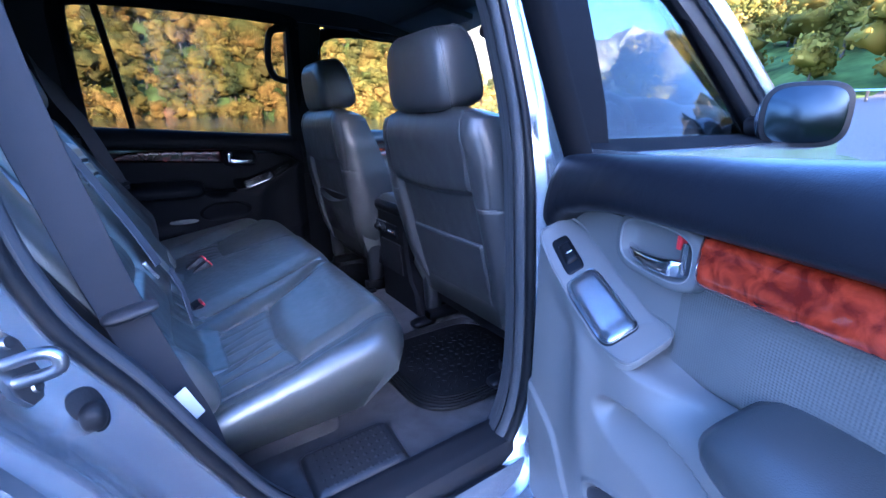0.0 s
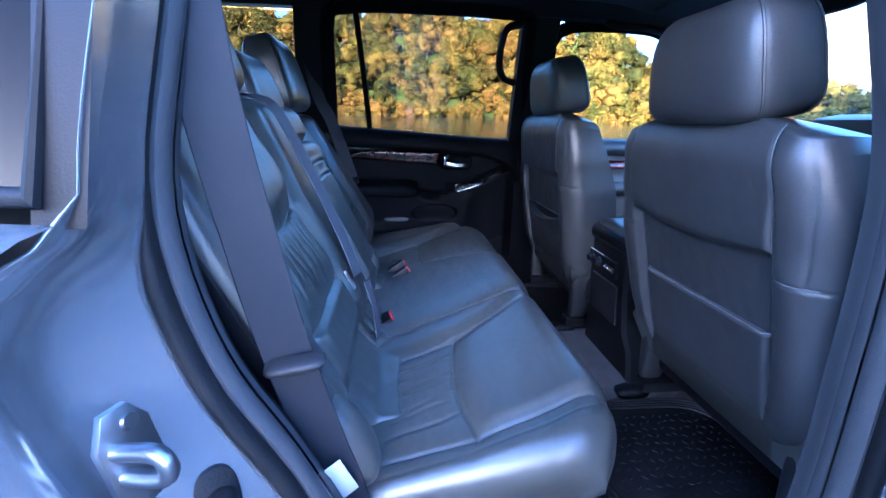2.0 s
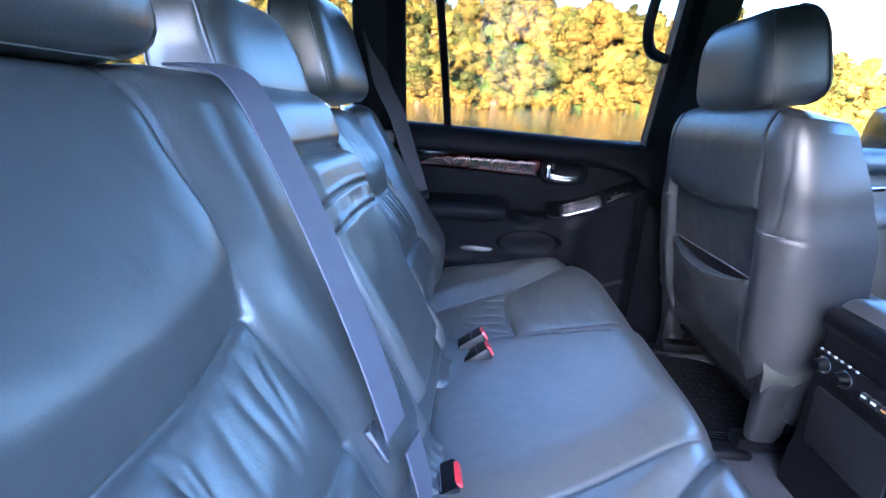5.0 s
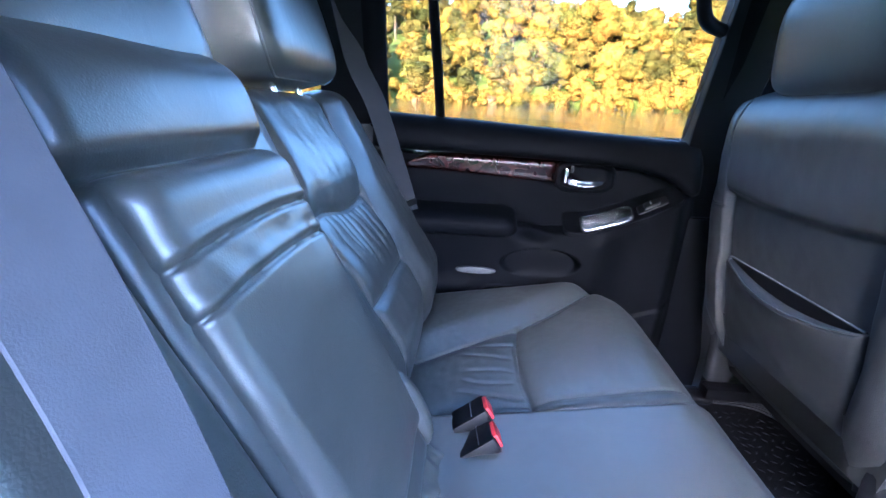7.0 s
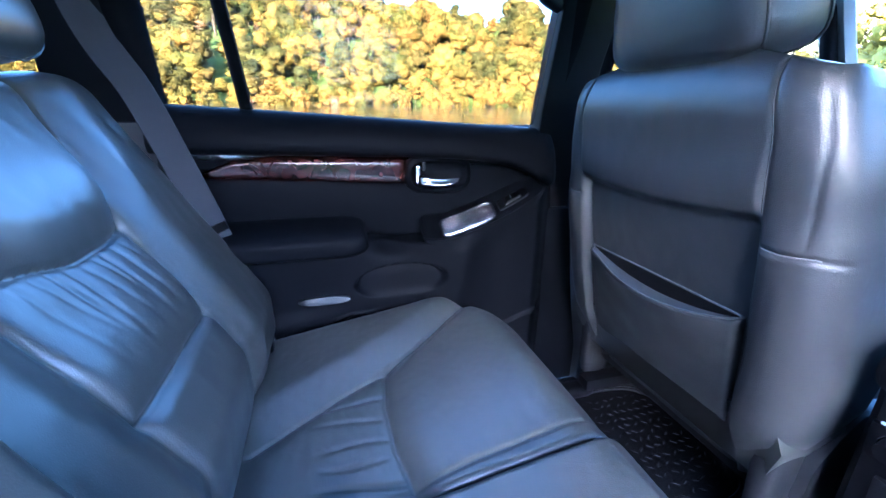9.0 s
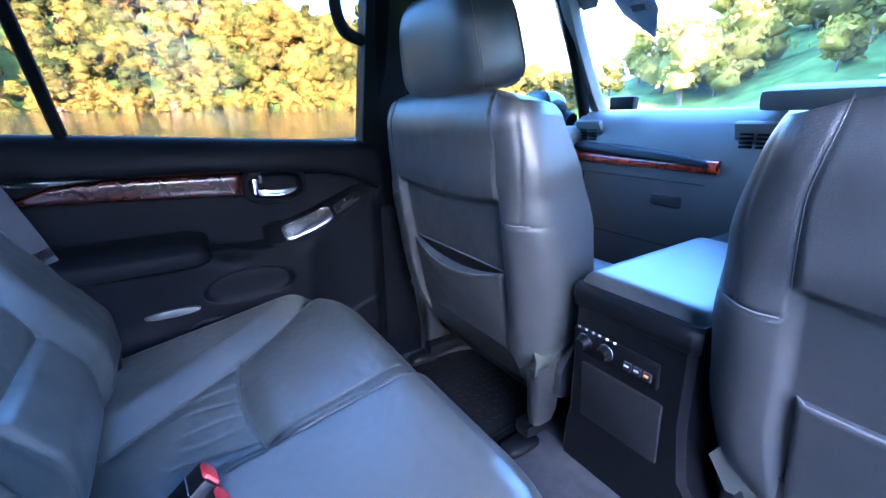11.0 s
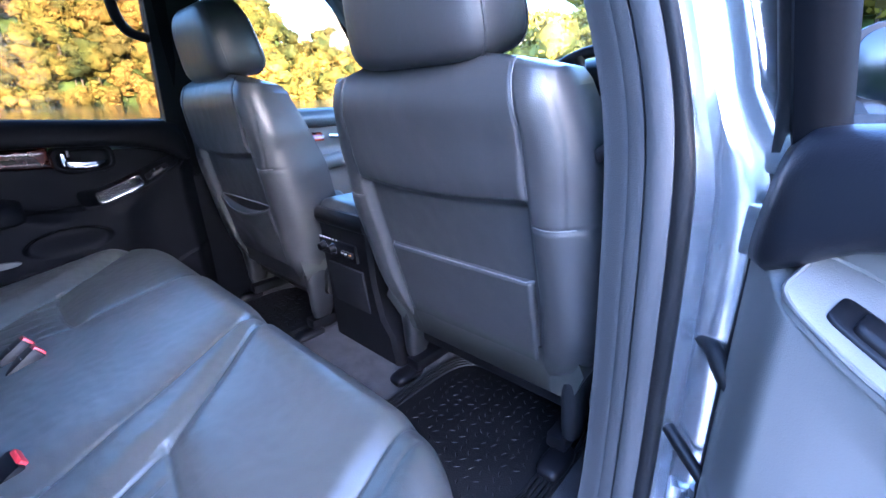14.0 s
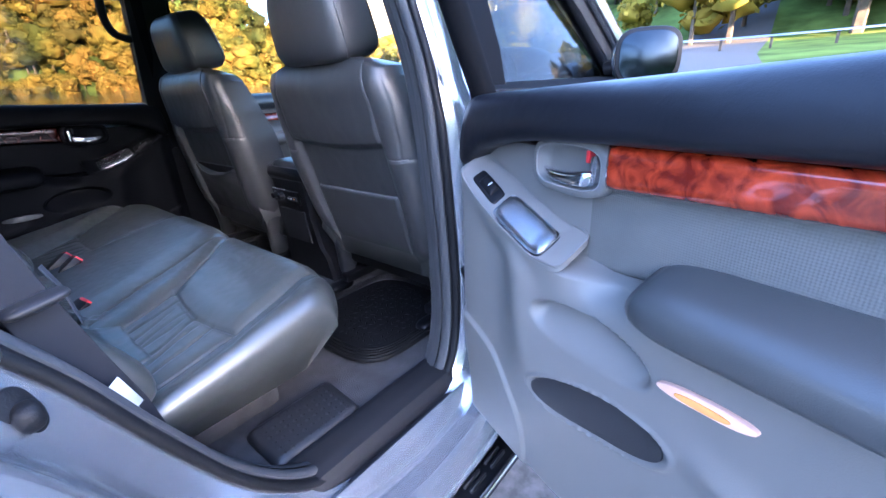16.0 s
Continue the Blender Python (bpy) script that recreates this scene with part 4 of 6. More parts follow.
flap(-0.505, -0.290, "long leather skirt flap behind the cushion", 6.5, 0.25)
flap(-0.284, -0.195, "crumpled leather flap at the buckles", 1.5)
flap(-0.190, -0.100, "folded leather flap at the buckles", 4.5)
flap(0.02, 0.110, "folded leather flap at the buckles", 8.5)
pebble("hinge_cover", (-0.045, 0.094, 0.865), (0.030, 0.014, 0.060), LEATHER, rear_seat, "leather covered backrest hinge", e=3, rot=pose(0, 0, 0, 0, -26, 0).to_3x3())
pebble("hinge_cover", (-0.035, -0.615, 0.845), (0.045, 0.035, 0.075), LEATHER, rear_seat, "grey backrest hinge cover", e=3, rot=pose(0, 0, 0, 0, -30, 0).to_3x3())


# ---- front seats ----

def front_seat(name, label, yc, xs, zs, pocket_sag, mirror, lean):
    seat = thing(name, label, "car seat", "front seats")

    def at(y, v, h):
        """v along the back from z = 0.80 up, h towards the rear."""
        p = radians(lean)
        return Vector((0.640 + xs - math.sin(p) * v - math.cos(p) * h, yc + y * mirror, 0.80 + zs + math.cos(p) * v - math.sin(p) * h))

    def width(v):
        return 0.262 - 0.018 * sstep(0.10, -0.06, v) - 0.035 * sstep(0.30, 0.47, v) - 0.01 * sstep(0.2, 0.3, v)

    # one padded back: rolled upper part, bolsters, recessed panel, tucked lower end
    def edge(v):
        w = width(v) - 0.055 * sstep(0.0, -0.14, v)
        return w - 0.045 * (1 - math.sqrt(max(0.0, 1 - max(0.0, (v - 0.40) / 0.071) ** 2)))

    def face(a, b):
        v = -0.135 + (0.605 - 0.034 * abs(2 * a - 1) ** 3) * b
        w = edge(v)
        y = w * (2 * a - 1)
        ay = abs(y)
        h = -min(0.080, math.hypot(rim_drop(w - ay, 0.055) * 0.95, rim_drop(0.470 - v, 0.085) * 0.8))
        inner = 0.176 - 0.012 * sstep(0.10, -0.04, v)
        vb = 0.268 + 0.012 * (ay / 0.176) ** 2
        zone = sstep(inner + 0.006, inner - 0.008, ay)
        h += 0.006 * sstep(inner - 0.01, inner + 0.02, ay) * bell(ay - inner - 0.03, 0.035) * sstep(-0.05, 0.05, v) * sstep(0.30, 0.24, v)
        h -= 0.017 * zone * sstep(vb + 0.010, vb - 0.014, v)
        h += 0.005 * zone * bell(v - vb - 0.035, 0.035) * sstep(vb - 0.005, vb + 0.010, v)
        h -= 0.0030 * bell(ay - 0.178 + 0.012 * sstep(0.36, 0.45, v), 0.0028) * sstep(vb - 0.01, vb + 0.01, v)
        h -= 0.0022 * bell(ay - 0.226 + 0.020 * sstep(0.34, 0.46, v), 0.0026) * sstep(0.240, 0.25, v)
        h -= 0.0035 * bell(v - 0.246 + 0.25 * max(0.0, ay - 0.235), 0.0030) * sstep(0.176, 0.182, ay)
        h -= 0.024 * sstep(0.0, -0.12, v)
        h += 0.0016 * noise.noise(Vector((y * 14, v * 14, yc))) + 0.0006 * noise.noise(Vector((y * 40, v * 34, yc + 2)))
        return at(y, v, h)

    def front(a, b):
        v = -0.120 + (0.575 - 0.034 * abs(2 * a - 1) ** 3) * b
        w = edge(v) - 0.012 * sstep(-0.10, 0.0, v)
        y = w * (2 * a - 1)
        return at(y, v, -0.118 - 0.035 * sstep(0.6, 0.95, abs(2 * a - 1)) * sstep(0.42, 0.2, v) + 0.03 * sstep(0.40, 0.455, v))
    slab("backrest", 190, 170, face, front, LEATHER_BACK, seat, "grey leather backrest with side bolsters", sharp=75)

    def pocket(a, b):
        y, v0 = -0.163 + 0.326 * a, -0.047
        y *= 1 - 0.03 * (1 - b)
        edge_v = 0.137 - pocket_sag * (1 - (2 * a - 1) ** 2)
        v = v0 + (edge_v - v0) * b
        e = min(a, 1 - a) * 0.326
        bulge = -0.006 + pocket_sag * 0.75 * (1 - (2 * a - 1) ** 2) * b ** 2 - 0.020 * sstep(0.0, -0.12, v)
        h = bulge - rim_drop(e, 0.010) - rim_drop(b * 0.18, 0.010) - rim_drop((1 - b) * 0.18, 0.003)
        h += (0.0008 + pocket_sag * 0.10) * noise.noise(Vector((y * 18, v * 22, 3.0 + yc)))
        return at(y, v, h)

    def lining(a, b):
        e = 0.137 - pocket_sag * (1 - (2 * a - 1) ** 2)
        return at((-0.163 + 0.326 * a) * (1 - 0.03 * (1 - b)), -0.047 + (e + 0.047) * b, -0.030)
    slab("map_pocket", 70, 44, pocket, lining, LEATHER_BACK, seat, "sagging leather map pocket" if pocket_sag > 0.01 else "flat leather map pocket", sharp=75)
    rim = [pocket(i / 30, 1.0) + Vector((-0.0010, 0, 0.0005)) for i in range(31)]
    tube("pocket_piping", rim, 0.0016, STITCH if pocket_sag < 0.01 else LEATHER, seat, "pale piping along the pocket edge", sides=6)

    if pocket_sag > 0.01:
        # the mouth of the sagging pocket: lining blackened for the shade inside, and the straight welt behind it
        def mouth(a, b):
            y = -0.158 + 0.316 * a
            lo = 0.118 - pocket_sag * (1 - (2 * a - 1) ** 2)
            return at(y, lo + (0.139 - lo) * b, -0.0145)
        slab("shaded_lining", 30, 6, mouth, lambda a, b: mouth(a, b) + at(0, 0, -0.004) - at(0, 0, 0), BLACK_PLASTIC, seat, "pocket lining blackened for the shade in its mouth", sharp=60)
        tube("pocket_welt", [at(-0.160 + 0.320 * k / 24, 0.140, -0.0125) for k in range(25)], 0.0016, STITCH, seat, "pale welt behind the pocket's mouth", sides=6)

    # pale stitched lines over the seams
    def on_face(y, v, lift):
        k = y / edge(v)
        return face((k + 1) / 2, (v + 0.135) / (0.605 - 0.034 * abs(k) ** 3)) + Vector((-lift, 0, 0))
    for s in (-1, 1):
        ys = [0.183 + 0.004 * k for k in range(15)]
        tube("side_seam", [on_face(s * q, 0.246 - 0.25 * max(0.0, q - 0.235), 0.0018) for q in ys if q < 0.24], 0.0012, STITCH, seat, "pale cross seam on the bolster", sides=5)
        tube("shoulder_seam", [on_face(s * (0.178 - 0.012 * sstep(0.36, 0.45, q)), q, 0.0016) for q in np.linspace(0.285, 0.455, 20)], 0.0009, LEATHER_BACK, seat, "", sides=5)
    # seat cushion, side shields, rails
    def seat_top(a, b):
        x, y = 0.65 + xs + 0.45 * a, yc - 0.24 + 0.48 * b
        e = min(b, 1 - b) * 0.5
        z = 0.80 + zs + 0.05 * a + 0.03 * sstep(0.1, 0.02, e) - rim_drop(e, 0.05) - rim_drop((1 - a) * 0.5, 0.05)
        return Vector((x, y, z))
    slab("seat_cushion", 24, 24, seat_top, lambda a, b: Vector((0.68 + xs + 0.40 * a, yc - 0.21 + 0.42 * b, 0.70 + zs)), LEATHER, seat, "grey leather seat cushion", sharp=75)
    for s in (-1, 1):
        pts = [(0.0, 0.0), (0.06, 0.055), (0.16, 0.05), (0.40, 0.02), (0.40, -0.10), (0.02, -0.10), (-0.02, -0.05)]
        plate("side_shield", [(0.735 + xs + q.x, 0.765 + zs + q.y) for q in smooth_line([(a, b, 0) for a, b in pts], 5, True)], lambda a, b, h, s=s: Vector((a, yc + s * (0.215 + h), b)), 0.03, SHIELD, seat, "grey plastic seat side shield", bevel=0.008)
        box("rail", pose(0.88 + xs, yc + s * 0.19, 0.600), (0.42, 0.040, 0.030), BLACK_PLASTIC, seat, "black seat rail", bevel=0.008)
        pebble("rail_cover", (0.660 + xs, yc + s * 0.200, 0.574), (0.045, 0.024, 0.016), BLACK_PLASTIC, seat, "black rail end cover", e=3.4)
        rings = []
        for z, hx, hy, dx in ((0.615, 0.030, 0.018, 0.006), (0.635, 0.036, 0.023, 0.008), (0.68, 0.038, 0.026, 0.008), (0.74, 0.038, 0.027, 0.004), (0.78, 0.034, 0.024, -0.002), (0.80, 0.024, 0.016, -0.006)):
            rings.append([Vector((0.700 + xs + dx + a, yc + s * 0.208 + b, z + zs * 0.5)) for a, b in oval(hx * 0.9, hy * 0.8, 3, 20)])
        loft("hinge_cover", rings, SHIELD, seat, "grey plastic cover below the bolster", sharp=60)
    box("lower_shell", pose(0.88 + xs, yc, 0.68 + zs), (0.34, 0.40, 0.07), BLACK_PLASTIC, seat, "", bevel=0.02)
    c = at(0, 0.537, -0.075)
    headrest(seat, c, (0.064, 0.130, 0.088), 12, "grey leather headrest with piping", LEATHER_BACK, drop=0.07)
    return seat


front_seat("driver_seat", "grey leather driver seat with a flat map pocket", -0.378, 0.0, 0.0, 0.0, -1, 15.5)
front_seat("passenger_seat", "grey leather passenger seat with a sagging map pocket", 0.378, -0.054, 0.015, 0.028, 1, 9.0)


# ---- centre console ----
console = thing("centre_console", "black and grey centre console with a padded lid", "console")
rings = []
for z, wl, wr, xr in ((0.56, 0.125, 0.15, 0.665), (0.66, 0.115, 0.14, 0.655), (0.70, 0.105, 0.115, 0.650), (0.80, 0.100, 0.105, 0.640), (0.90, 0.097, 0.104, 0.636), (0.922, 0.097, 0.104, 0.634), (0.927, 0.101, 0.109, 0.628), (0.940, 0.102, 0.110, 0.624), (0.956, 0.101, 0.109, 0.626), (0.963, 0.098, 0.106, 0.632)):
    rings.append([Vector((x, y, z)) for x, y in ((xr, wl - 0.01), (xr + 0.01, wl), (1.25, wl), (1.25, -wr), (xr + 0.01, -wr), (xr, -wr + 0.01))])
loft("body", rings, BLACK_PLASTIC, console, "black plastic console body", sharp=40)


def lid_pt(a, b):
    x, y = 0.636 + 0.40 * a, -0.106 + 0.204 * b
    e = min(b, 1 - b) * 0.212
    return Vector((x, y, 0.981 - rim_drop(e, 0.018) - rim_drop(a * 0.40, 0.03) - rim_drop((1 - a) * 0.4, 0.03)))


slab("lid", 30, 24, lid_pt, lambda a, b: Vector((0.638 + 0.39 * a, -0.104 + 0.200 * b, 0.9600)), PAD_GREY, console, "grey padded console lid", sharp=70)
box("control_panel", pose(0.632, 0.012, 0.866, 0, -6, 0), (0.010, 0.150, 0.045), BLACK_PLASTIC, console, "black rear climate panel", bevel=0.006)
box("tray_pocket", pose(0.645, 0.0, 0.765, 0, -6, 0), (0.012, 0.145, 0.115), RUBBER, console, "dark rear pocket", bevel=0.008)
for i, yy in enumerate((0.062, 0.022)):
    bm = bmesh.new()
    bmesh.ops.create_cone(bm, cap_ends=True, segments=20, radius1=0.012, radius2=0.0095, depth=0.018, matrix=pose(0.619, yy, 0.868, 0, -96, 0))
    part("knob", bm, BLACK_PLASTIC, console, "black rotary knob")
    tube("knob_ring", [Vector((0.6245, yy + 0.0135 * math.cos(k * 0.393), 0.868 + 0.0135 * math.sin(k * 0.393))) for k in range(16)], 0.0012, LID_GREY, console, "", sides=5, closed=True)
    for k in range(3):
        box("marking", pose(0.6255, yy - 0.014 + 0.014 * k, 0.891), (0.002, 0.004, 0.003), WHITE_PLASTIC, console, bevel=0)
for k in range(3):
    box("button", pose(0.6245, -0.018 - 0.016 * k, 0.864), (0.006, 0.013, 0.014), DARK_PLASTIC, console, bevel=0.002)
    box("marking", pose(0.621, -0.018 - 0.016 * k, 0.866), (0.002, 0.007, 0.003), AMBER if k == 2 else WHITE_PLASTIC, console, bevel=0)


# ---- floor mats ----
def floor_mat(label, xa, xb, ya, yb, z):
    mat_ob = thing("floor_mat", label, "floor mat", "floor mats")
    out = [(0.5 * (xa + xb) + a, 0.5 * (ya + yb) + b) for a, b in oval((xb - xa) / 2, (yb - ya) / 2, 4, 48)]
    plate("mat", out, lambda a, b, h: Vector((a, b, z + h)), 0.010, MAT_RUBBER, mat_ob, bevel=0.004)
    cx, cy = 0.5 * (xa + xb), 0.5 * (ya + yb)
    for k in range(4):
        f = 0.96 - 0.045 * k
        tube("rib", [Vector((cx + a * f, cy + b * f, z + 0.010)) for a, b in oval((xb - xa) / 2, (yb - ya) / 2, 4, 48)], 0.0045, MAT_RUBBER, mat_ob, "", sides=6, closed=True)
    rng = random.Random(int(1000 * ya))
    v, f = [], []
    for i in range(15):
        for j in range(13):
            px, py = cx + (i - 7) * (xb - xa) * 0.048 + rng.uniform(-0.004, 0.004), cy + (j - 6) * (yb - ya) * 0.055 + rng.uniform(-0.004, 0.004)
            t = rng.choice((0.6, -0.6)) + rng.uniform(-0.3, 0.3)
            ux, uy = math.cos(t), math.sin(t)
            k = len(v)
            v += [(px - ux * 0.009, py - uy * 0.009, z + 0.0098), (px + uy * 0.0025, py - ux * 0.0025, z + 0.0098), (px + ux * 0.009, py + uy * 0.009, z + 0.0098), (px - uy * 0.0025, py + ux * 0.0025, z + 0.0098), (px, py, z + 0.0114)]
            f += [(k + q, k + (q + 1) % 4, k + 4) for q in range(4)]
    grip = mesh_object("grip_pattern", v, f, MAT_RUBBER, mat_ob, "scattered raised grip dashes", sharp=20)
    grip["kind"] = "stuff"
    return mat_ob


floor_mat("black ribbed rubber mat behind the driver seat", 0.42, 0.86, -0.60, -0.20, 0.556)
floor_mat("black ribbed rubber mat behind the passenger seat", 0.42, 0.82, 0.21, 0.60, 0.556)


# kick plate on the floor beside the seat
kick = thing("kick_plate", "studded dark grey plastic kick plate on the carpet", "kick plate")
def kick_pt(a, b):
    x, y = 0.140 + 0.195 * a, -0.660 + 0.115 * b
    return Vector((x, y, 0.560 + 0.016 * b - rim_drop(min(a, 1 - a) * 0.195, 0.008) - rim_drop(min(b, 1 - b) * 0.115, 0.008)))
slab("plate", 16, 12, kick_pt, lambda a, b: Vector((0.140 + 0.195 * a, -0.660 + 0.115 * b, 0.545)), SHIELD, kick, sharp=60)
v, f = [], []
for i in range(9):
    for j in range(6):
        p = kick_pt(0.12 + 0.095 * i, 0.14 + 0.145 * j)
        k = len(v)
        v += [(p.x + 0.005 * math.cos(q * 1.0472), p.y + 0.005 * math.sin(q * 1.0472), p.z) for q in range(6)] + [(p.x, p.y, p.z + 0.003)]
        f += [(k + q, k + (q + 1) % 6, k + 6) for q in range(6)]
studs = mesh_object("studs", v, f, SHIELD, kick, "rows of small raised studs")
studs["kind"] = "stuff"


# ---- rear doors ----
def door_line(s):
    """Height of the ledge's crest along the door."""
    return float(np.interp(s, [-0.05, 0.03, 0.052, 0.144, 0.246, 0.300, 0.345, 0.42, 0.80], [1.066, 1.056, 1.042, 0.992, 0.958, 0.953, 0.952, 0.962, 0.968]))


def panel_n(s, z):
    zl = door_line(s)
    n = (0.062 - 0.014 * sstep(0.26, 0.40, s)) * sstep(zl + 0.008, zl - 0.003, z)
    n *= 1.0 - 0.30 * sstep(0.80, 0.52, z)
    # hollow in front of the armrest
    n -= 0.030 * bell(s - 0.372, 0.038) * bell(z - zl + 0.002, 0.02)
    # grip bowl with a sharp upper lip
    u, w = s - 0.348, z - 0.872 + 0.06 * (s - 0.348)
    n -= 0.034 * sstep(1.0, 0.70, (u / 0.098) ** 2 + (w / 0.038) ** 2) * sstep(-1.0, 0.9, w / 0.038)
    # map pocket, with its raised lip
    u, w = s - 0.365, z - 0.762 - 0.20 * (s - 0.365)
    rr = abs(u / 0.112) ** 2.2 + abs(w / 0.036) ** 2.2
    n -= 0.016 * sstep(1.0, 0.62, rr) * sstep(-1.1, 0.5, w / 0.036)
    n += 0.004 * bell(rr - 1.12, 0.10)
    # crease running down from the switch pod, and the shoulder below the armrest
    n += 0.010 * bell(s - 0.215 - 0.12 * (0.93 - z), 0.030) * sstep(0.70, 0.86, z) * sstep(zl, zl - 0.04, z)
    n -= 0.008 * bell(s - 0.150, 0.045) * sstep(0.66, 0.78, z) * sstep(zl - 0.01, zl - 0.06, z)
    n += 0.009 * bell(z - 0.815 + 0.1 * (s - 0.4), 0.022) * sstep(0.44, 0.56, s)
    # speaker bulge
    n += 0.007 * sstep(1.0, 0.93, (s / 0.23) ** 2 + ((z - 0.56) / 0.225) ** 2)
    n -= 0.03 * sstep(0.54, 0.49, z)
    return n * (0.10 + 0.90 * sstep(-0.012, 0.060, s))


def rear_door(name, label, put, wood, lower, cloth, glass_up, group):
    """put(s, n, z): s back from the hinge, n towards the cabin."""
    door = thing(name, label, "car door", group)
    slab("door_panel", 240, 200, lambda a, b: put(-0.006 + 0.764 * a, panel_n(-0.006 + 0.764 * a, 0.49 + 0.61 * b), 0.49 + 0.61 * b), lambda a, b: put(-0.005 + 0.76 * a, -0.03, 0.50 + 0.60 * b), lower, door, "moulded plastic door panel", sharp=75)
    # soft upper pad
    rings = []
    for i in range(41):
        s = 0.0 + 0.76 * i / 40
        end = 1 - 0.6 * sstep(0.03, 0.0, s) ** 2
        zt = float(np.interp(s, [0.0, 0.41, 0.55, 0.76], [1.172, 1.194, 1.202, 1.212]))
        zb = float(np.interp(s, [-0.014, 0.027, 0.07, 0.133, 0.2, 0.323, 0.57, 0.76], [1.034, 1.054, 1.085, 1.102, 1.112, 1.119, 1.125, 1.13]))
        ring = []
        for a, b in oval(1, 1, 2.8, 24):
            ring.append(put(s, 0.006 + (0.036 * a if a > 0 else 0.05 * a) * end - 0.012 * b, (zt + zb) / 2 + b * (zt - zb) / 2 * (0.6 + 0.4 * end)))
        rings.append(ring)
    # Far door's top pad takes the shaded trim colour instead of vinyl.
    loft("upper_pad", rings, BLACK_VINYL if lower is GREY_PLASTIC else DOOR_SHADED, door, "black grained vinyl top pad", sharp=70)
    # cloth insert
    def cloth_fn(a, b):
        s = 0.295 + 0.465 * a
        lo = door_line(s) + 0.004
        hi = 1.088 + 0.035 * a
        z = lo + (hi - lo) * b
        return put(s, 0.002 + 0.008 * sstep(0.0, 0.25, a) * math.sin(math.pi * b) ** 0.5, z)
    slab("insert", 60, 20, cloth_fn, lambda a, b: put(0.295 + 0.465 * a, -0.01, door_line(0.295 + 0.465 * a) + (1.09 - door_line(0.295 + 0.465 * a)) * b), cloth, door, "woven mesh fabric insert", sharp=70)
    # wood strip
    def wood_edge(q):
        return float(np.interp(q, [0.33, 0.57, 0.70], [1.066, 1.080, 1.088])), float(np.interp(q, [0.33, 0.57, 0.64, 0.70], [1.119, 1.123, 1.119, 1.094]))
    def wood_fn(a, b):
        q = 0.329 + 0.371 * a
        lo, hi = wood_edge(q)
        return put(q, 0.018 + 0.013 * math.sqrt(max(0.0, 1 - (2 * b - 1) ** 4)) * min(1.0, a * 30 + 0.3), lo + (hi - lo) * b)
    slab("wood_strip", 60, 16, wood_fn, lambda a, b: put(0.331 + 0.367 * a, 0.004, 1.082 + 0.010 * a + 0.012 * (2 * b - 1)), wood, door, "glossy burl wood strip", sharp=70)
    # handle surround with a hollow cup
    ring = oval(1, 1, 3.4, 48)
    def cup_ring(ka, kb, n):
        return [put(0.261 + a * ka, n, 1.0835 + b * kb) for a, b in ring]
    rings = [cup_ring(0.070, 0.039, 0.000), cup_ring(0.0685, 0.038, 0.016), cup_ring(0.066, 0.0355, 0.020), cup_ring(0.0605, 0.0295, 0.0205), cup_ring(0.0585, 0.0275, 0.017), cup_ring(0.056, 0.025, 0.006), cup_ring(0.046, 0.018, 0.0015), cup_ring(0.006, 0.003, 0.001)]
    loft("handle_cup", rings, lower, door, "moulded cup round the handle", sharp=60)
    tube("cup_rim", cup_ring(0.0595, 0.0285, 0.0195), 0.0012, SURROUND if lower is GREY_PLASTIC else lower, door, "thin rim round the cup", sides=6, closed=True)
    rings = []
    for q, n, z, hw, hz in ((0.304, 0.010, 1.073, 0.010, 0.010), (0.296, 0.016, 1.072, 0.010, 0.0105), (0.280, 0.019, 1.070, 0.008, 0.0095), (0.260, 0.0195, 1.0685, 0.007, 0.0085), (0.240, 0.019, 1.069, 0.006, 0.0075), (0.222, 0.016, 1.071, 0.005, 0.006), (0.210, 0.010, 1.074, 0.003, 0.003)):
        rings.append([put(q, n + hw * a, z + hz * b) for a, b in oval(1, 1, 2.8, 18)])
    lever = loft("door_handle", rings, CHROME, door, "chrome door handle", sharp=60)
    box("handle_pivot", put_matrix(put, 0.3040, 0.009, 1.084), (0.011, 0.016, 0.036), SATIN, lever, "chrome handle pivot", bevel=0.005)
    box("lock_button", put_matrix(put, 0.2915, 0.008, 1.099), (0.006, 0.012, 0.016), RED if lower is GREY_PLASTIC else DARK_PLASTIC, door, "red lock marker" if lower is GREY_PLASTIC else "dark lock button", bevel=0.002)
    # switch pod on the sloping ledge: surround, switch, silver lid
    def ramp(q, d, h):
        """A point on the ledge: q along, d in from its crest, h above it."""
        return put(q, 0.064 - d, door_line(q) + 0.002 + d * (0.42 + 2.2 * max(0.0, q - 0.06)) * (1 - 0.35 * sstep(0.10, 0.26, q)) + h)
    def ledge(s0, s1, d0, d1, h, mat_, nm, lab, bev=0.003, e=7, up=None):
        ms, md, hs, hd = (s0 + s1) / 2, (d0 + d1) / 2, (s1 - s0) / 2, (d1 - d0) / 2
        rings = []
        for hh, inset, k in ((-0.006, 0.0, 1.0), (h - bev, 0.0, 1.0), (h - bev * 0.3, bev * 0.3, 1.0), (h, bev, 1.0), (h, bev, 0.8), (h, bev, 0.6), (h, bev, 0.4), (h, bev, 0.2), (h, bev, 0.02)):
            rings.append([ramp(ms + a * (hs - inset) * k, md + b * (hd - inset) * k, hh) for a, b in oval(1, 1, e, 44)])
        return loft(nm, rings, mat_, up or door, lab, sharp=50)
    bezel = ledge(0.044, 0.302, -0.002, 0.066, 0.003, lower, "switch_bezel", "grey switch surround", e=6)
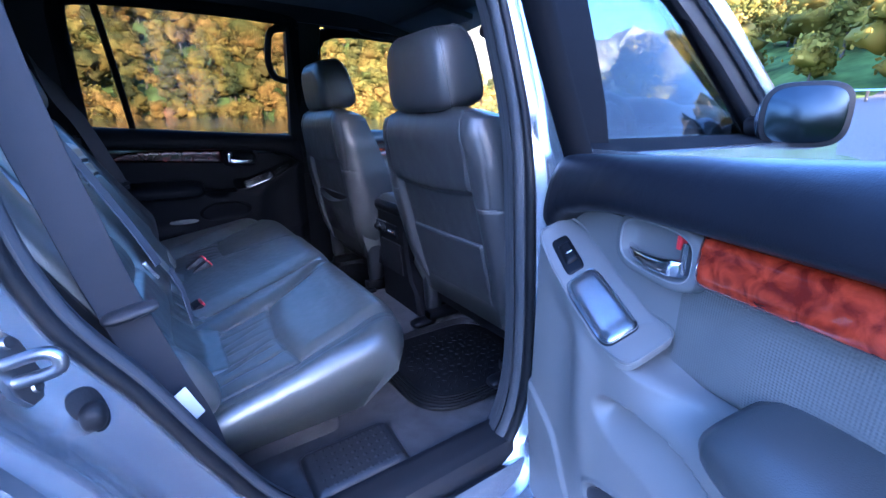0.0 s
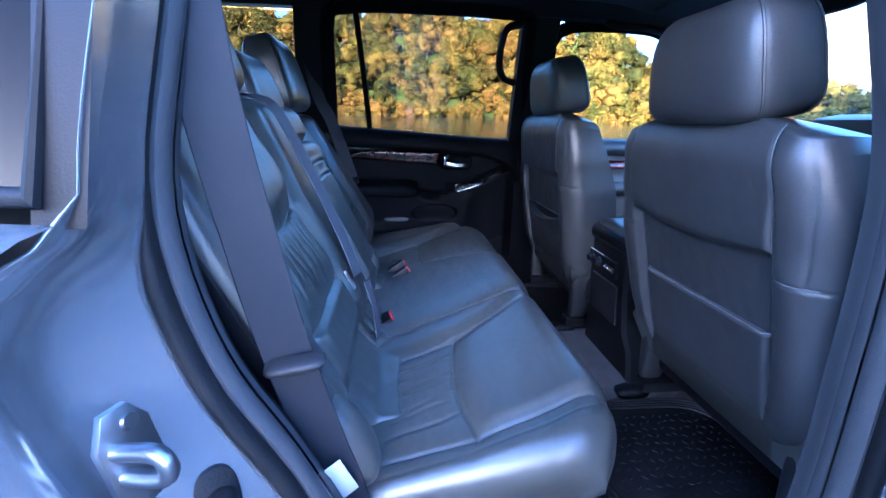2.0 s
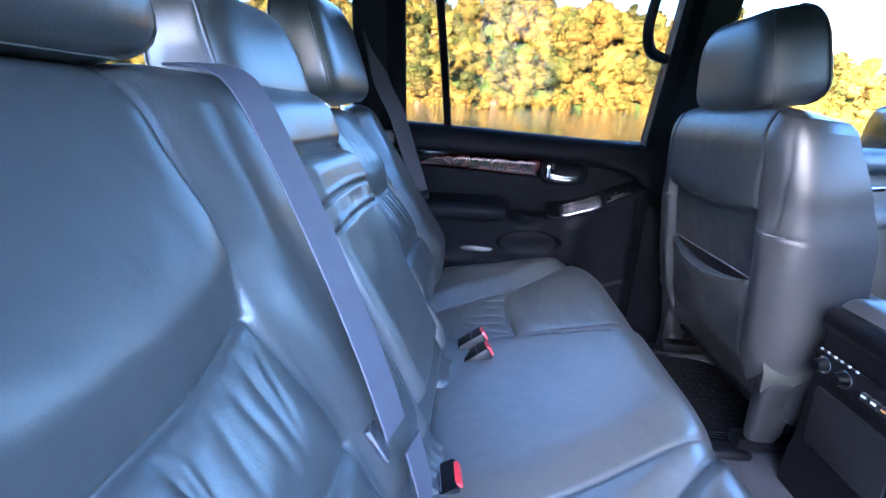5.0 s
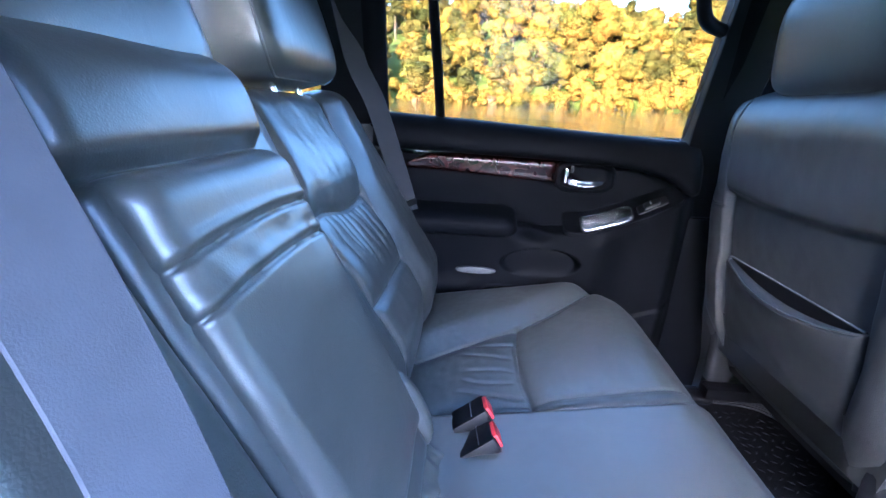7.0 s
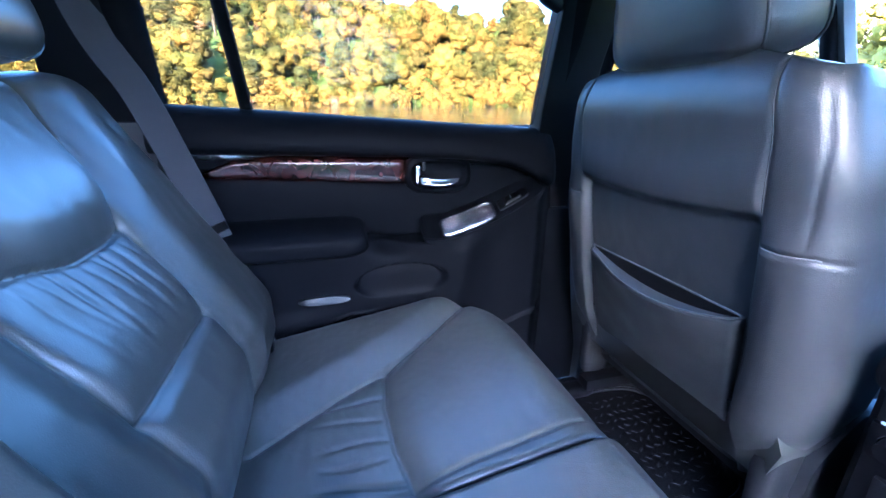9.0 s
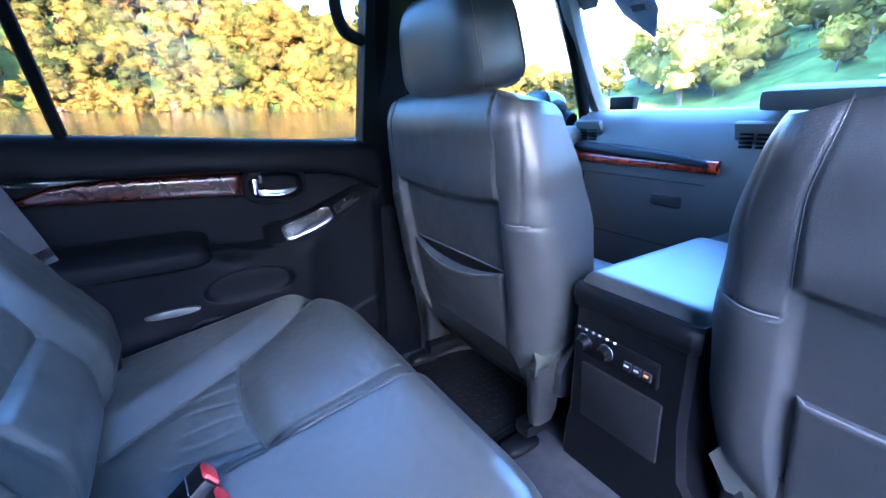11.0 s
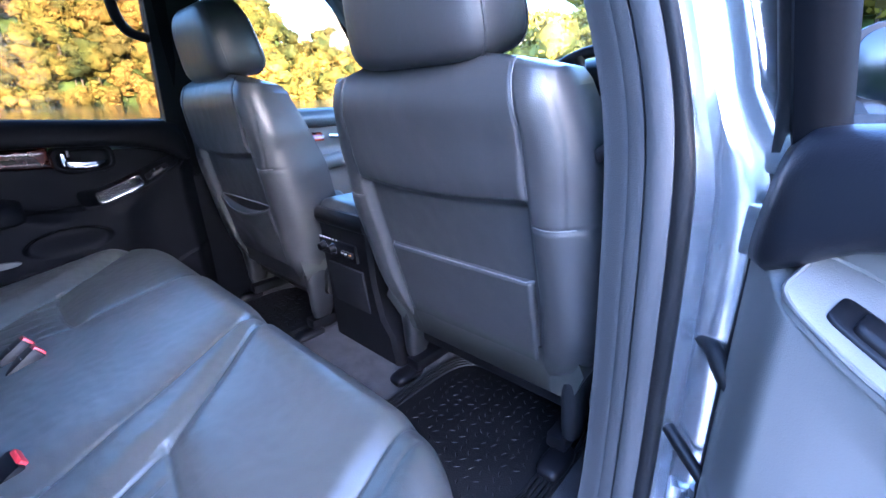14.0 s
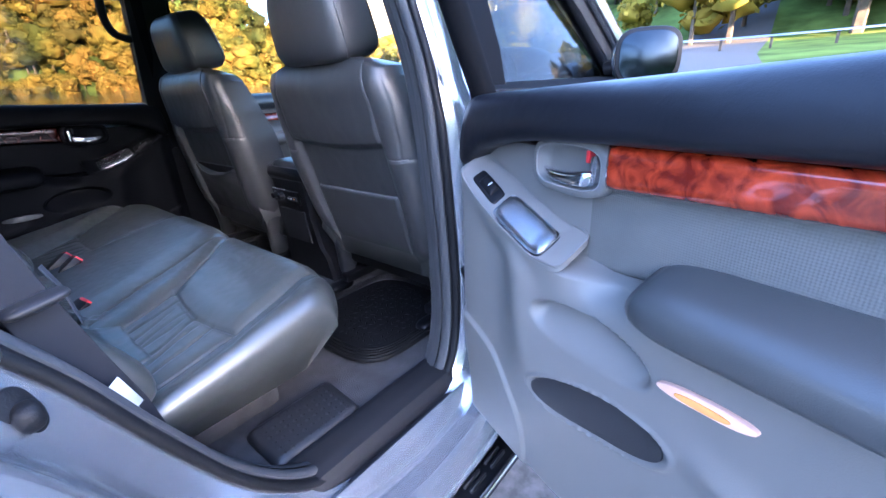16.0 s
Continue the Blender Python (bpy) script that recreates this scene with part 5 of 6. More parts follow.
    tube("bezel_rim", [ramp(0.173 + a, 0.032 + b, 0.002) for a, b in oval(0.128, 0.0335, 6, 60)], 0.0022, lower, bezel, "moulded rim", sides=6, closed=True)
    switch = ledge(0.074, 0.138, 0.011, 0.037, 0.0055, BLACK_PLASTIC, "window_switch", "black window switch", 0.002)
    ledge(0.090, 0.124, 0.015, 0.033, 0.011, BLACK_PLASTIC, "rocker", "black rocker", 0.004, up=switch)
    ledge(0.110, 0.1115, 0.020, 0.028, 0.0118, WHITE_PLASTIC, "switch_mark", "pale mark on the rocker", 0.0003, up=switch)
    ledge(0.146, 0.264, -0.001, 0.046, 0.0045, BLACK_PLASTIC, "lid_gap", "dark gap round the lid", 0.001, 6)
    lid = ledge(0.149, 0.261, 0.0015, 0.0435, 0.0095, LID_GREY, "ashtray_lid", "satin silver ashtray lid", 0.005, 6)
    tube("lid_trim", [ramp(0.205 + a, 0.0225 + b, 0.0058) for a, b in oval(0.0575, 0.0222, 6, 60)], 0.0012, CHROME, lid, "bright trim line round the lid", sides=6, closed=True)
    # armrest pad
    rings = []
    for i in range(31):
        s = 0.414 + (0.25 if lower is DOOR_SHADED else 0.36) * i / 30
        f = math.sqrt(max(0.02, 1 - (1 - min(1, i / 6)) ** 2))
        rings.append([put(s, 0.040 + 0.048 * a * (0.55 + 0.45 * f), 0.973 + (0.020 if lower is GREY_PLASTIC else 0.0) * i / 30 + 0.026 * b * (0.35 + 0.65 * f) - 0.013 * a) for a, b in oval(1, 1, 3.2, 32)])
    # Far door's armrest is darkened for shade; the open door's stays grey.
    loft("armrest", rings, PAD_GREY if lower is GREY_PLASTIC else DOOR_SHADED, door, "padded grey armrest", sharp=80)
    # pocket pad and reflector
    if lower is GREY_PLASTIC:
        out = [(0.365 + a, 0.762 + 0.20 * a + b) for a, b in oval(0.108, 0.030, 2.3, 48)]
        plate("pocket_pad", out, lambda a, b, h: put(a, panel_n(a, b) + h, b), 0.004, DARK_PLASTIC, door, "dark grey recessed pocket", bevel=0.002)
    out = [(0.503 + a, (0.884 if lower is GREY_PLASTIC else 0.845) + 0.12 * a * (lower is GREY_PLASTIC) + b) for a, b in oval(0.050, 0.0085, 2.2, 32)]
    # The closed door's lens gets a duller grey for its shade.
    lit = lower is GREY_PLASTIC
    lens = plate("reflector", out, lambda a, b, h: put(a, panel_n(a, b) + h, b), 0.006, CLEAR_PINK if lit else PAD_GREY, door, "slim courtesy lamp lens", bevel=0.002)
    if lit:
        ca, cb = sum(q[0] for q in out) / len(out), sum(q[1] for q in out) / len(out)
        core = [(ca + 0.56 * (q[0] - ca), cb - 0.001 + 0.50 * (q[1] - cb)) for q in out]
        plate("amber_insert", core, lambda a, b, h: put(a, panel_n(a, b) + 0.004 + h, b), 0.004, AMBER, lens, "amber middle of the lamp lens", bevel=0.001)
    # shell, window frame, glass
    slab("door_shell", 20, 12, lambda a, b: put(-0.010 + 0.77 * a, -0.035, 0.47 + 0.71 * b), lambda a, b: put(0.0 + 0.76 * a, -0.15 - 0.02 * math.sin(3 * b), 0.45 + 0.72 * b), SILVER, door, "silver outer door shell", sharp=40)
    frame_n = lambda z: -0.018 + 0.40 * max(0, z - 1.16)
    for nm, line, r in (("front_post", [(0.012, 1.16), (0.014, 1.35), (0.03, 1.58)], 0.016), ("top_rail", [(0.03, 1.58), (0.06, 1.60), (0.25, 1.607), (0.55, 1.603), (0.70, 1.59)], 0.018), ("rear_post", [(0.70, 1.59), (0.735, 1.56), (0.748, 1.38), (0.757, 1.18)], 0.018), ("division_bar", [(0.607, 1.17), (0.622, 1.38), (0.642, 1.60)], 0.009)):
        tube("window_" + nm, [put(q.x, frame_n(q.y), q.y) for q in smooth_line([(a, b, 0) for a, b in line], 5)], r, MATT_BLACK, door, "black window frame", flat=1.4)
    tube("belt_seal", [put(s, -0.03, 1.160 + 0.03 * sstep(0, 0.7, s)) for s in np.linspace(0.0, 0.72, 12)], 0.009, RUBBER, door, "black belt seal")
    tube("edge_seal", [put(-0.012, -0.016 if z < 1.15 else frame_n(z) - 0.004, z) for z in np.linspace(0.52, 1.5, 14)], 0.009, RUBBER, door, "black rubber edge seal")
    if glass_up:
        ob = plate("window_glass", [(0.03, 1.18), (0.607, 1.18), (0.622, 1.38), (0.640, 1.60), (0.25, 1.605), (0.04, 1.58)], lambda a, b, h: put(a, frame_n(b) - h, b), 0.004, REAR_GLASS, door, "lightly tinted window glass", bevel=0.001)
    ob = plate("quarter_light", [(0.610, 1.18), (0.756, 1.18), (0.748, 1.38), (0.735, 1.56), (0.70, 1.59), (0.643, 1.60), (0.625, 1.38)], lambda a, b, h: put(a, frame_n(b) - h, b), 0.004, REAR_GLASS, door, "fixed quarter light", bevel=0.001)
    return door


def put_matrix(put, s, n, z):
    o = put(s, n, z)
    ax, an = (put(s + 0.01, n, z) - o).normalized(), (put(s, n + 0.01, z) - o).normalized()
    az = Vector((0, 0, 1))
    return Matrix(((ax.x, an.x, az.x, o.x), (ax.y, an.y, az.y, o.y), (ax.z, an.z, az.z, o.z), (0, 0, 0, 1)))


HINGE, SWING = Vector((0.55, -0.80, 0)), Vector((-0.39, -0.92, 0)).normalized()
SWING_N = Vector((SWING.y, -SWING.x, 0))


def put_right(s, n, z):
    return HINGE + SWING * s + SWING_N * (n - 0.02) + Vector((0, 0, z))


def put_left(s, n, z):
    return Vector((0.55 - s, 0.69 - n - 0.36 * max(0.0, z - 1.19) * 0, z))


open_door = rear_door("rear_door", "open rear car door with burl wood strip and grey trim", put_right, WOOD, GREY_PLASTIC, FABRIC, False, "rear doors")
# Far door: plastic, cloth and wood all take colours darkened for shade.
rear_door("rear_door", "closed rear car door, trim and wood coloured dark for its shade", put_left, WOOD_SHADED, DOOR_SHADED, DOOR_SHADED, True, "rear doors")


# ---- seat belts ----
right_belt = thing("seat_belt", "grey webbing seat belt of the outer rear seat", "seat belt", "seat belts")
strap("webbing", smooth_line([(-0.15, -0.615, 1.53), (-0.122, -0.655, 1.28), (-0.092, -0.662, 1.11), (-0.072, -0.662, 1.01), (-0.040, -0.657, 0.88), (-0.018, -0.652, 0.80), (-0.005, -0.648, 0.72)], 6), (0.9, 0.28, 0.3), 0.049, 0.0025, BELT, right_belt, "grey belt webbing")
pebble("stopper", (-0.060, -0.675, 0.996), (0.031, 0.013, 0.0068), DARK_PLASTIC, right_belt, "black belt stopper", e=3.4, rot=pose(0, 0, 0, 12, -8, 6).to_3x3())
box("belt_label", pose(-0.026, -0.672, 0.838, 8, -22, 25), (0.034, 0.003, 0.062), WHITE_PLASTIC, right_belt, "white fabric belt label", bevel=0.001)
mid_belt = thing("seat_belt", "grey centre seat belt across the backrest", "seat belt", "seat belts")
strap("webbing", smooth_line([back_frame(-0.165, 0.528, 0.0), back_frame(-0.175, 0.49, 0.050), back_frame(-0.190, 0.40, 0.060), back_frame(-0.203, 0.30, 0.060), back_frame(-0.222, 0.20, 0.058), back_frame(-0.238, 0.12, 0.052)], 5), (0.1, 0.9, 0.1), 0.047, 0.0025, BELT_LIGHT, mid_belt, "grey belt webbing")
box("tongue", pose(-0.055, -0.238, 0.925, 0, -26, 8), (0.012, 0.052, 0.045), LID_GREY, mid_belt, "grey belt tongue", bevel=0.004)
strap("lower_webbing", [back_frame(-0.24, 0.10, 0.062), back_frame(-0.25, 0.05, 0.055), back_frame(-0.255, -0.02, 0.03)], (0.1, 0.9, 0.1), 0.04, 0.0025, BELT_LIGHT, mid_belt)
left_belt = thing("seat_belt", "dark seat belt beside the far backrest", "seat belt", "seat belts")
strap("webbing", smooth_line([(-0.28, 0.595, 1.55), (-0.245, 0.62, 1.33), (-0.20, 0.625, 1.23), (-0.165, 0.625, 1.13), (-0.12, 0.622, 0.99), (-0.095, 0.61, 0.88), (-0.065, 0.585, 0.79)], 6), (0.75, 0.45, 0.25), 0.047, 0.0025, BELT, left_belt, "grey belt webbing")
box("stopper", pose(-0.125, 0.622, 1.005, 0, -25, -25), (0.055, 0.010, 0.016), BLACK_PLASTIC, left_belt, "black belt stopper", bevel=0.004)
pebble("anchor", (-0.062, 0.58, 0.80), (0.016, 0.014, 0.030), BLACK_PLASTIC, left_belt, "black belt anchor", e=3)


def buckle(x, y, z, rx, ry, rz, label):
    b = thing("belt_buckle", label, "belt buckle", "belt buckles")
    m = pose(x, y, z, rx, ry, rz)
    box("housing", m, (0.026, 0.050, 0.056), BLACK_PLASTIC, b, "dark buckle body", bevel=0.006)
    box("release_button", m @ pose(-0.002, 0.0, 0.026), (0.020, 0.036, 0.012), RED, b, "red release button", bevel=0.003)
    tube("boot_stitching", [m @ Vector((-0.0142, -0.022 + 0.044 * k / 8, 0.006)) for k in range(9)], 0.0008, STITCH, b, "pale stitching", sides=5)
    return b


buckle(0.010, -0.165, 0.778, 0, 62, 8, "red and grey belt buckle lying on the cushion")
buckle(0.045, 0.165, 0.800, -20, 55, -12, "red and grey belt buckle standing at the seat split")
buckle(0.055, 0.120, 0.795, -20, 55, -12, "second red and grey belt buckle at the seat split")

# ---- body hardware in the door jamb ----
striker = thing("door_striker", "zinc steel door striker bolted to the jamb", "door striker")
tilt = pose(-0.136, -0.808, 1.014, 0, -14, -20) @ Matrix.Scale(0.78, 4)
plate("striker_plate", [(-0.012, 0.046), (0.010, 0.046), (0.023, 0.026), (0.025, -0.020), (0.008, -0.046), (-0.010, -0.046), (-0.023, -0.024), (-0.025, 0.020)], lambda a, b, h: tilt @ Vector((h - 0.003, a, b)), 0.008, STEEL, striker, bevel=0.002)
tube("striker_loop", [tilt @ Vector(p) for p in smooth_line([(0, -0.012, 0.012), (0.045, -0.012, 0.012), (0.055, -0.012, 0.0), (0.045, -0.012, -0.012), (0, -0.012, -0.012)], 4)], 0.006, STEEL, striker, "bent steel loop")
for z in (0.030, -0.030):
    bm = bmesh.new()
    bmesh.ops.create_cone(bm, cap_ends=True, segments=16, radius1=0.009, radius2=0.007, depth=0.006, matrix=tilt @ pose(0.005, 0.006, z, 0, 90, 0))
    part("bolt", bm, STEEL, striker, "steel bolt")
bumper = thing("door_bumper", "black rubber door stop in the jamb", "door stop")
tilt = pose(-0.106, -0.770, 0.932, 0, -20, -48)
plate("backing", oval(0.018, 0.027, 2.6, 24), lambda a, b, h: tilt @ Vector((h - 0.01, a, b)), 0.016, RUBBER, bumper, bevel=0.003)
pebble("stop", tilt @ Vector((0.008, 0.0, -0.006)), (0.012, 0.015, 0.015), RUBBER, bumper, "round rubber stop")

for z in (1.075, 0.70):
    hinge = box("hinge", pose(0.605, -0.772, z, 0, 0, 20), (0.045, 0.020, 0.060), SILVER, open_door, "silver painted steel hinge", bevel=0.004)
    box("hinge_leaf", pose(0.572, -0.815, z, 0, 0, 65), (0.060, 0.014, 0.050), SILVER, hinge, "", bevel=0.004)
    tube("hinge_pin", [(0.592, -0.797, z - 0.036), (0.592, -0.797, z + 0.036)], 0.009, STEEL, hinge, "steel pin", sides=10)
box("hinge_bracket", pose(0.585, -0.806, 1.148, 0, 0, 67), (0.050, 0.020, 0.040), SILVER, open_door, "silver bracket at the top of the hinge side", bevel=0.006)
check = thing("door_check", "black steel door check strap", "check strap")
tube("strap", [(0.600, -0.738, 0.818), (0.585, -0.768, 0.795), (0.566, -0.815, 0.760)], 0.008, BLACK_PLASTIC, check, flat=0.5)
pebble("bracket", (0.602, -0.736, 0.820), (0.010, 0.016, 0.018), STEEL, check, "steel bracket")
wiring = thing("wiring_boot", "black rubber wiring boot between pillar and door", "wiring boot")
tube("boot", smooth_line([(0.61, -0.762, 0.935), (0.585, -0.782, 0.938), (0.570, -0.800, 0.915), (0.565, -0.835, 0.88)], 4), 0.010, RUBBER, wiring)
hook = thing("belt_guide", "dark grey seat belt guide arm on the pillar", "belt guide")
tube("arm", smooth_line([(0.585, -0.665, 1.155), (0.605, -0.630, 1.135), (0.62, -0.612, 1.115)], 4), 0.008, DARK_PLASTIC, hook)

# ---- grab handle ----
grab = thing("grab_handle", "black grab handle on the door pillar", "grab handle")
tube("grip", smooth_line([(0.495, 0.62, 1.39), (0.445, 0.585, 1.40), (0.420, 0.560, 1.44), (0.418, 0.540, 1.50), (0.432, 0.525, 1.555), (0.485, 0.545, 1.575)], 6), 0.013, BLACK_PLASTIC, grab)

# ---- front of the cabin ----
dash = thing("dashboard", "grey dashboard with wood trim and air vents", "dashboard")
DP = [(x - 0.10, z) for x, z in ((1.47, 0.60), (1.44, 0.80), (1.40, 0.98), (1.395, 1.06), (1.41, 1.13), (1.44, 1.20), (1.50, 1.235), (1.65, 1.245), (1.95, 1.20), (1.95, 0.6))]
rings = []
for y in np.linspace(-0.68, 0.72, 29):
    bump = 0.035 * sstep(-0.08, -0.16, y) * sstep(-0.66, -0.56, y) + 0.02 * bell(y - 0.06, 0.12)
    rings.append([Vector((x, y, z + (bump if 1.15 < z and x < 1.8 else 0))) for x, z in DP])
loft("shell", rings, DASH, dash, "grey dashboard shell", sharp=50)
slab("wood_strip", 20, 6, lambda a, b: Vector((1.288 - 0.01 * math.sin(b * 3.14), 0.20 + 0.50 * a, 1.075 + 0.035 * b)), lambda a, b: Vector((1.31, 0.20 + 0.50 * a, 1.075 + 0.035 * b)), WOOD, dash, "red burl wood trim")
tube("dark_band", smooth_line([(1.292, 0.70, 1.128), (1.286, 0.55, 1.124), (1.284, 0.36, 1.114), (1.288, 0.21, 1.098)], 6), [0.012 + 0.008 * math.sin(math.pi * k / 18) for k in range(19)], BLACK_PLASTIC, dash, "black band below the dash top", sides=10, flat=0.5)
for k in range(3):
    tube("glovebox_gap", [(1.283 + 0.006 * (k == 2), 0.22 + 0.40 * t, 1.045 - 0.19 * (k == 2)) for t in (0, 0.5, 1)] if k != 1 else [(1.287, 0.62, 1.045), (1.292, 0.62, 0.95), (1.30, 0.62, 0.855)], 0.0022, BLACK_PLASTIC, dash, "dark gap round the glovebox", sides=6)
box("glovebox_latch", pose(1.305, 0.33, 0.985), (0.02, 0.09, 0.035), DARK_PLASTIC, dash, "glovebox latch", bevel=0.006)
for yc in (0.640, 0.14, -0.62):
    vent = box("vent", pose(1.328, yc, 1.175, 0, -25, 0), (0.02, 0.10, 0.075), DASH, dash, "air vent", bevel=0.008)
    for k in range(6):
        for side in (-1, 1):
            box("vent_slat", pose(1.3165, yc + 0.019 * side, 1.148 + 0.0105 * k, 0, -25, 0), (0.006, 0.030, 0.0055), BLACK_PLASTIC, vent, "black slot", bevel=0.001)
box("centre_display", pose(1.36, 0.0, 1.265, 0, -10, 0), (0.10, 0.30, 0.05), DASH, dash, "hooded centre display", bevel=0.015)
pebble("instrument_hood", (1.37, -0.37, 1.25), (0.10, 0.19, 0.055), BLACK_PLASTIC, dash, "black instrument hood", e=3)

wheel = thing("steering_wheel", "dark leather steering wheel", "steering wheel")
wm = pose(1.11, -0.375, 1.14, 0, -62, 0)
tube("rim", [wm @ Vector((0.19 * math.cos(k * math.pi / 24), 0.19 * math.sin(k * math.pi / 24), 0)) for k in range(48)], 0.015, BLACK_VINYL, wheel, closed=True, sides=10)
pebble("hub", wm @ Vector((0, 0, -0.02)), (0.065, 0.085, 0.035), BLACK_PLASTIC, wheel, "black airbag hub", rot=wm.to_3x3())
for a in (20, 160, 270):
    tube("spoke", [wm @ Vector((0.05 * math.cos(radians(a)), 0.05 * math.sin(radians(a)), -0.02)), wm @ Vector((0.18 * math.cos(radians(a)), 0.18 * math.sin(radians(a)), 0))], 0.014, DARK_PLASTIC, wheel)
tube("column", [wm @ Vector((0, 0, -0.03)), wm @ Vector((0, 0, -0.25))], 0.045, BLACK_PLASTIC, wheel, sides=14)

# windscreen, pillars, bonnet, front doors
plate("windscreen", [(-0.68, 1.20), (0.68, 1.20), (0.58, 1.63), (0.3, 1.655), (-0.3, 1.655), (-0.58, 1.63)], lambda a, b, h: Vector((1.74 - (b - 1.20) * 1.45 - 0.10 * abs(a) ** 2 + h, a, b)), 0.005, SCREEN_GLASS, car_body, "windscreen", bevel=0.001)
for s in (-1, 1):
    pts = [(1.62, 0.735, 1.14), (1.44, 0.715, 1.27), (1.24, 0.655, 1.45), (1.10, 0.60, 1.575), (1.0, 0.57, 1.63)]
    tube("a_pillar", [(x, s * y, z) for x, y, z in smooth_line(pts, 5)], 0.042, GREY_PLASTIC if s > 0 else DARK_PLASTIC, car_body, "grey windscreen pillar trim", flat=0.7)
    tube("a_pillar_skin", [(x + 0.03, s * (y + 0.045), z + 0.01) for x, y, z in smooth_line(pts, 5)], 0.035, SILVER, car_body, "silver windscreen pillar", flat=0.7)
slab("bonnet", 10, 12, lambda a, b: Vector((1.90 + 1.0 * a, -0.75 + 1.5 * b, 1.16 - 0.09 * a ** 2 - 0.05 * abs(2 * b - 1) ** 3)), lambda a, b: Vector((1.90 + 1.0 * a, -0.75 + 1.5 * b, 0.9)), SILVER, car_body, "silver bonnet")


def front_door(side, label):
    door = thing("front_door", label, "car door", "front doors")
    def put(a, n, z):
        return Vector((a, side * (0.715 - n), z))
    slab("door_panel", 30, 30, lambda a, b: put(0.66 + 0.95 * a, 0.02 + 0.045 * sstep(1.0, 0.97, 0.50 + 0.68 * b - 0.05 * a), 0.50 + 0.68 * b), lambda a, b: put(0.66 + 0.95 * a, -0.02, 0.50 + 0.68 * b), GREY_PLASTIC, door, "grey door panel", sharp=70)
    tube("upper_pad", [put(x, 0.02, 1.155) for x in np.linspace(0.62, 1.62, 8)], 0.040, BLACK_VINYL if side < 0 else PAD_GREY, door, "dark vinyl top pad", flat=0.8)
    tube("wood_strip", [put(x, 0.045, 1.085) for x in np.linspace(0.72, 1.03, 8)], 0.022, WOOD, door, "red burl wood strip", flat=0.5)
    tube("door_handle", [put(1.06, 0.05, 1.085), put(1.10, 0.06, 1.08), put(1.16, 0.05, 1.085)], 0.009, CHROME, door, "chrome door handle")
    tube("armrest", [put(0.75, 0.07, 0.98), put(1.0, 0.075, 0.985), put(1.15, 0.07, 1.0), put(1.35, 0.045, 1.06)], 0.03, GREY_PLASTIC, door, "grey armrest")
    slab("door_shell", 16, 12, lambda a, b: put(0.62 + 1.05 * a, -0.05, 0.45 + 0.73 * b), lambda a, b: put(0.62 + 1.05 * a, -0.165 - 0.02 * math.sin(3 * b), 0.45 + 0.72 * b), SILVER, door, "silver outer door shell")
    edge = [(0.66, 1.17), (0.655, 1.36), (0.645, 1.57), (0.92, 1.60), (1.09, 1.57), (1.22, 1.44), (1.36, 1.28), (1.44, 1.17)]
    fn = lambda z: -0.04 + 0.36 * max(0, z - 1.16)
    tube("window_frame", [put(q.x, fn(q.y), q.y) for q in smooth_line([(a, b, 0) for a, b in edge], 4)], 0.020, MATT_BLACK, door, "black window frame", flat=1.3)
    ob = plate("window_glass", [(0.66, 1.17), (1.43, 1.17), (1.35, 1.28), (1.21, 1.44), (1.09, 1.56), (0.95, 1.60), (0.65, 1.58)], lambda a, b, h: put(a, fn(b) - h, b), 0.004, GLASS if side > 0 else REAR_GLASS, door, "window glass", bevel=0.001)
    slab("belt_moulding", 8, 6, lambda a, b: put(0.60 + 0.92 * a, -0.035 - 0.105 * b, 1.190 - 0.016 * b * b), lambda a, b: put(0.60 + 0.92 * a, -0.04 - 0.105 * b, 1.168 - 0.03 * b), MATT_BLACK, door, "black moulding below the window", sharp=50)
    m = thing("wing_mirror", "silver wing mirror with dark housing" if side < 0 else "silver wing mirror catching the light", "wing mirror", "wing mirrors")
    c = Vector((1.352, side * 0.875, 1.234))
    r = pose(0, 0, 0, 0, 5, (24 if side < 0 else -12)).to_3x3()
    pebble("housing", c, (0.052, 0.094, 0.080), SILVER, m, e=3.2, rot=r)
    out = oval(0.076, 0.066, 3.4, 32)
    plate("rim", [(a * 1.15, b * 1.16) for a, b in out], lambda a, b, h: c + r @ Vector((-0.046 - h, a, b)), 0.012, BLACK_PLASTIC, m, "black mirror rim", bevel=0.003)
    plate("mirror_glass", out, lambda a, b, h: c + r @ Vector((-0.0565 - h, a, b)), 0.004, MIRROR, m, "mirror glass", bevel=0.001)
    tube("arm", [(1.37, side * 0.76, 1.205), (1.37, side * 0.83, 1.225)], 0.03, BLACK_PLASTIC, m, "mirror arm")
    return door


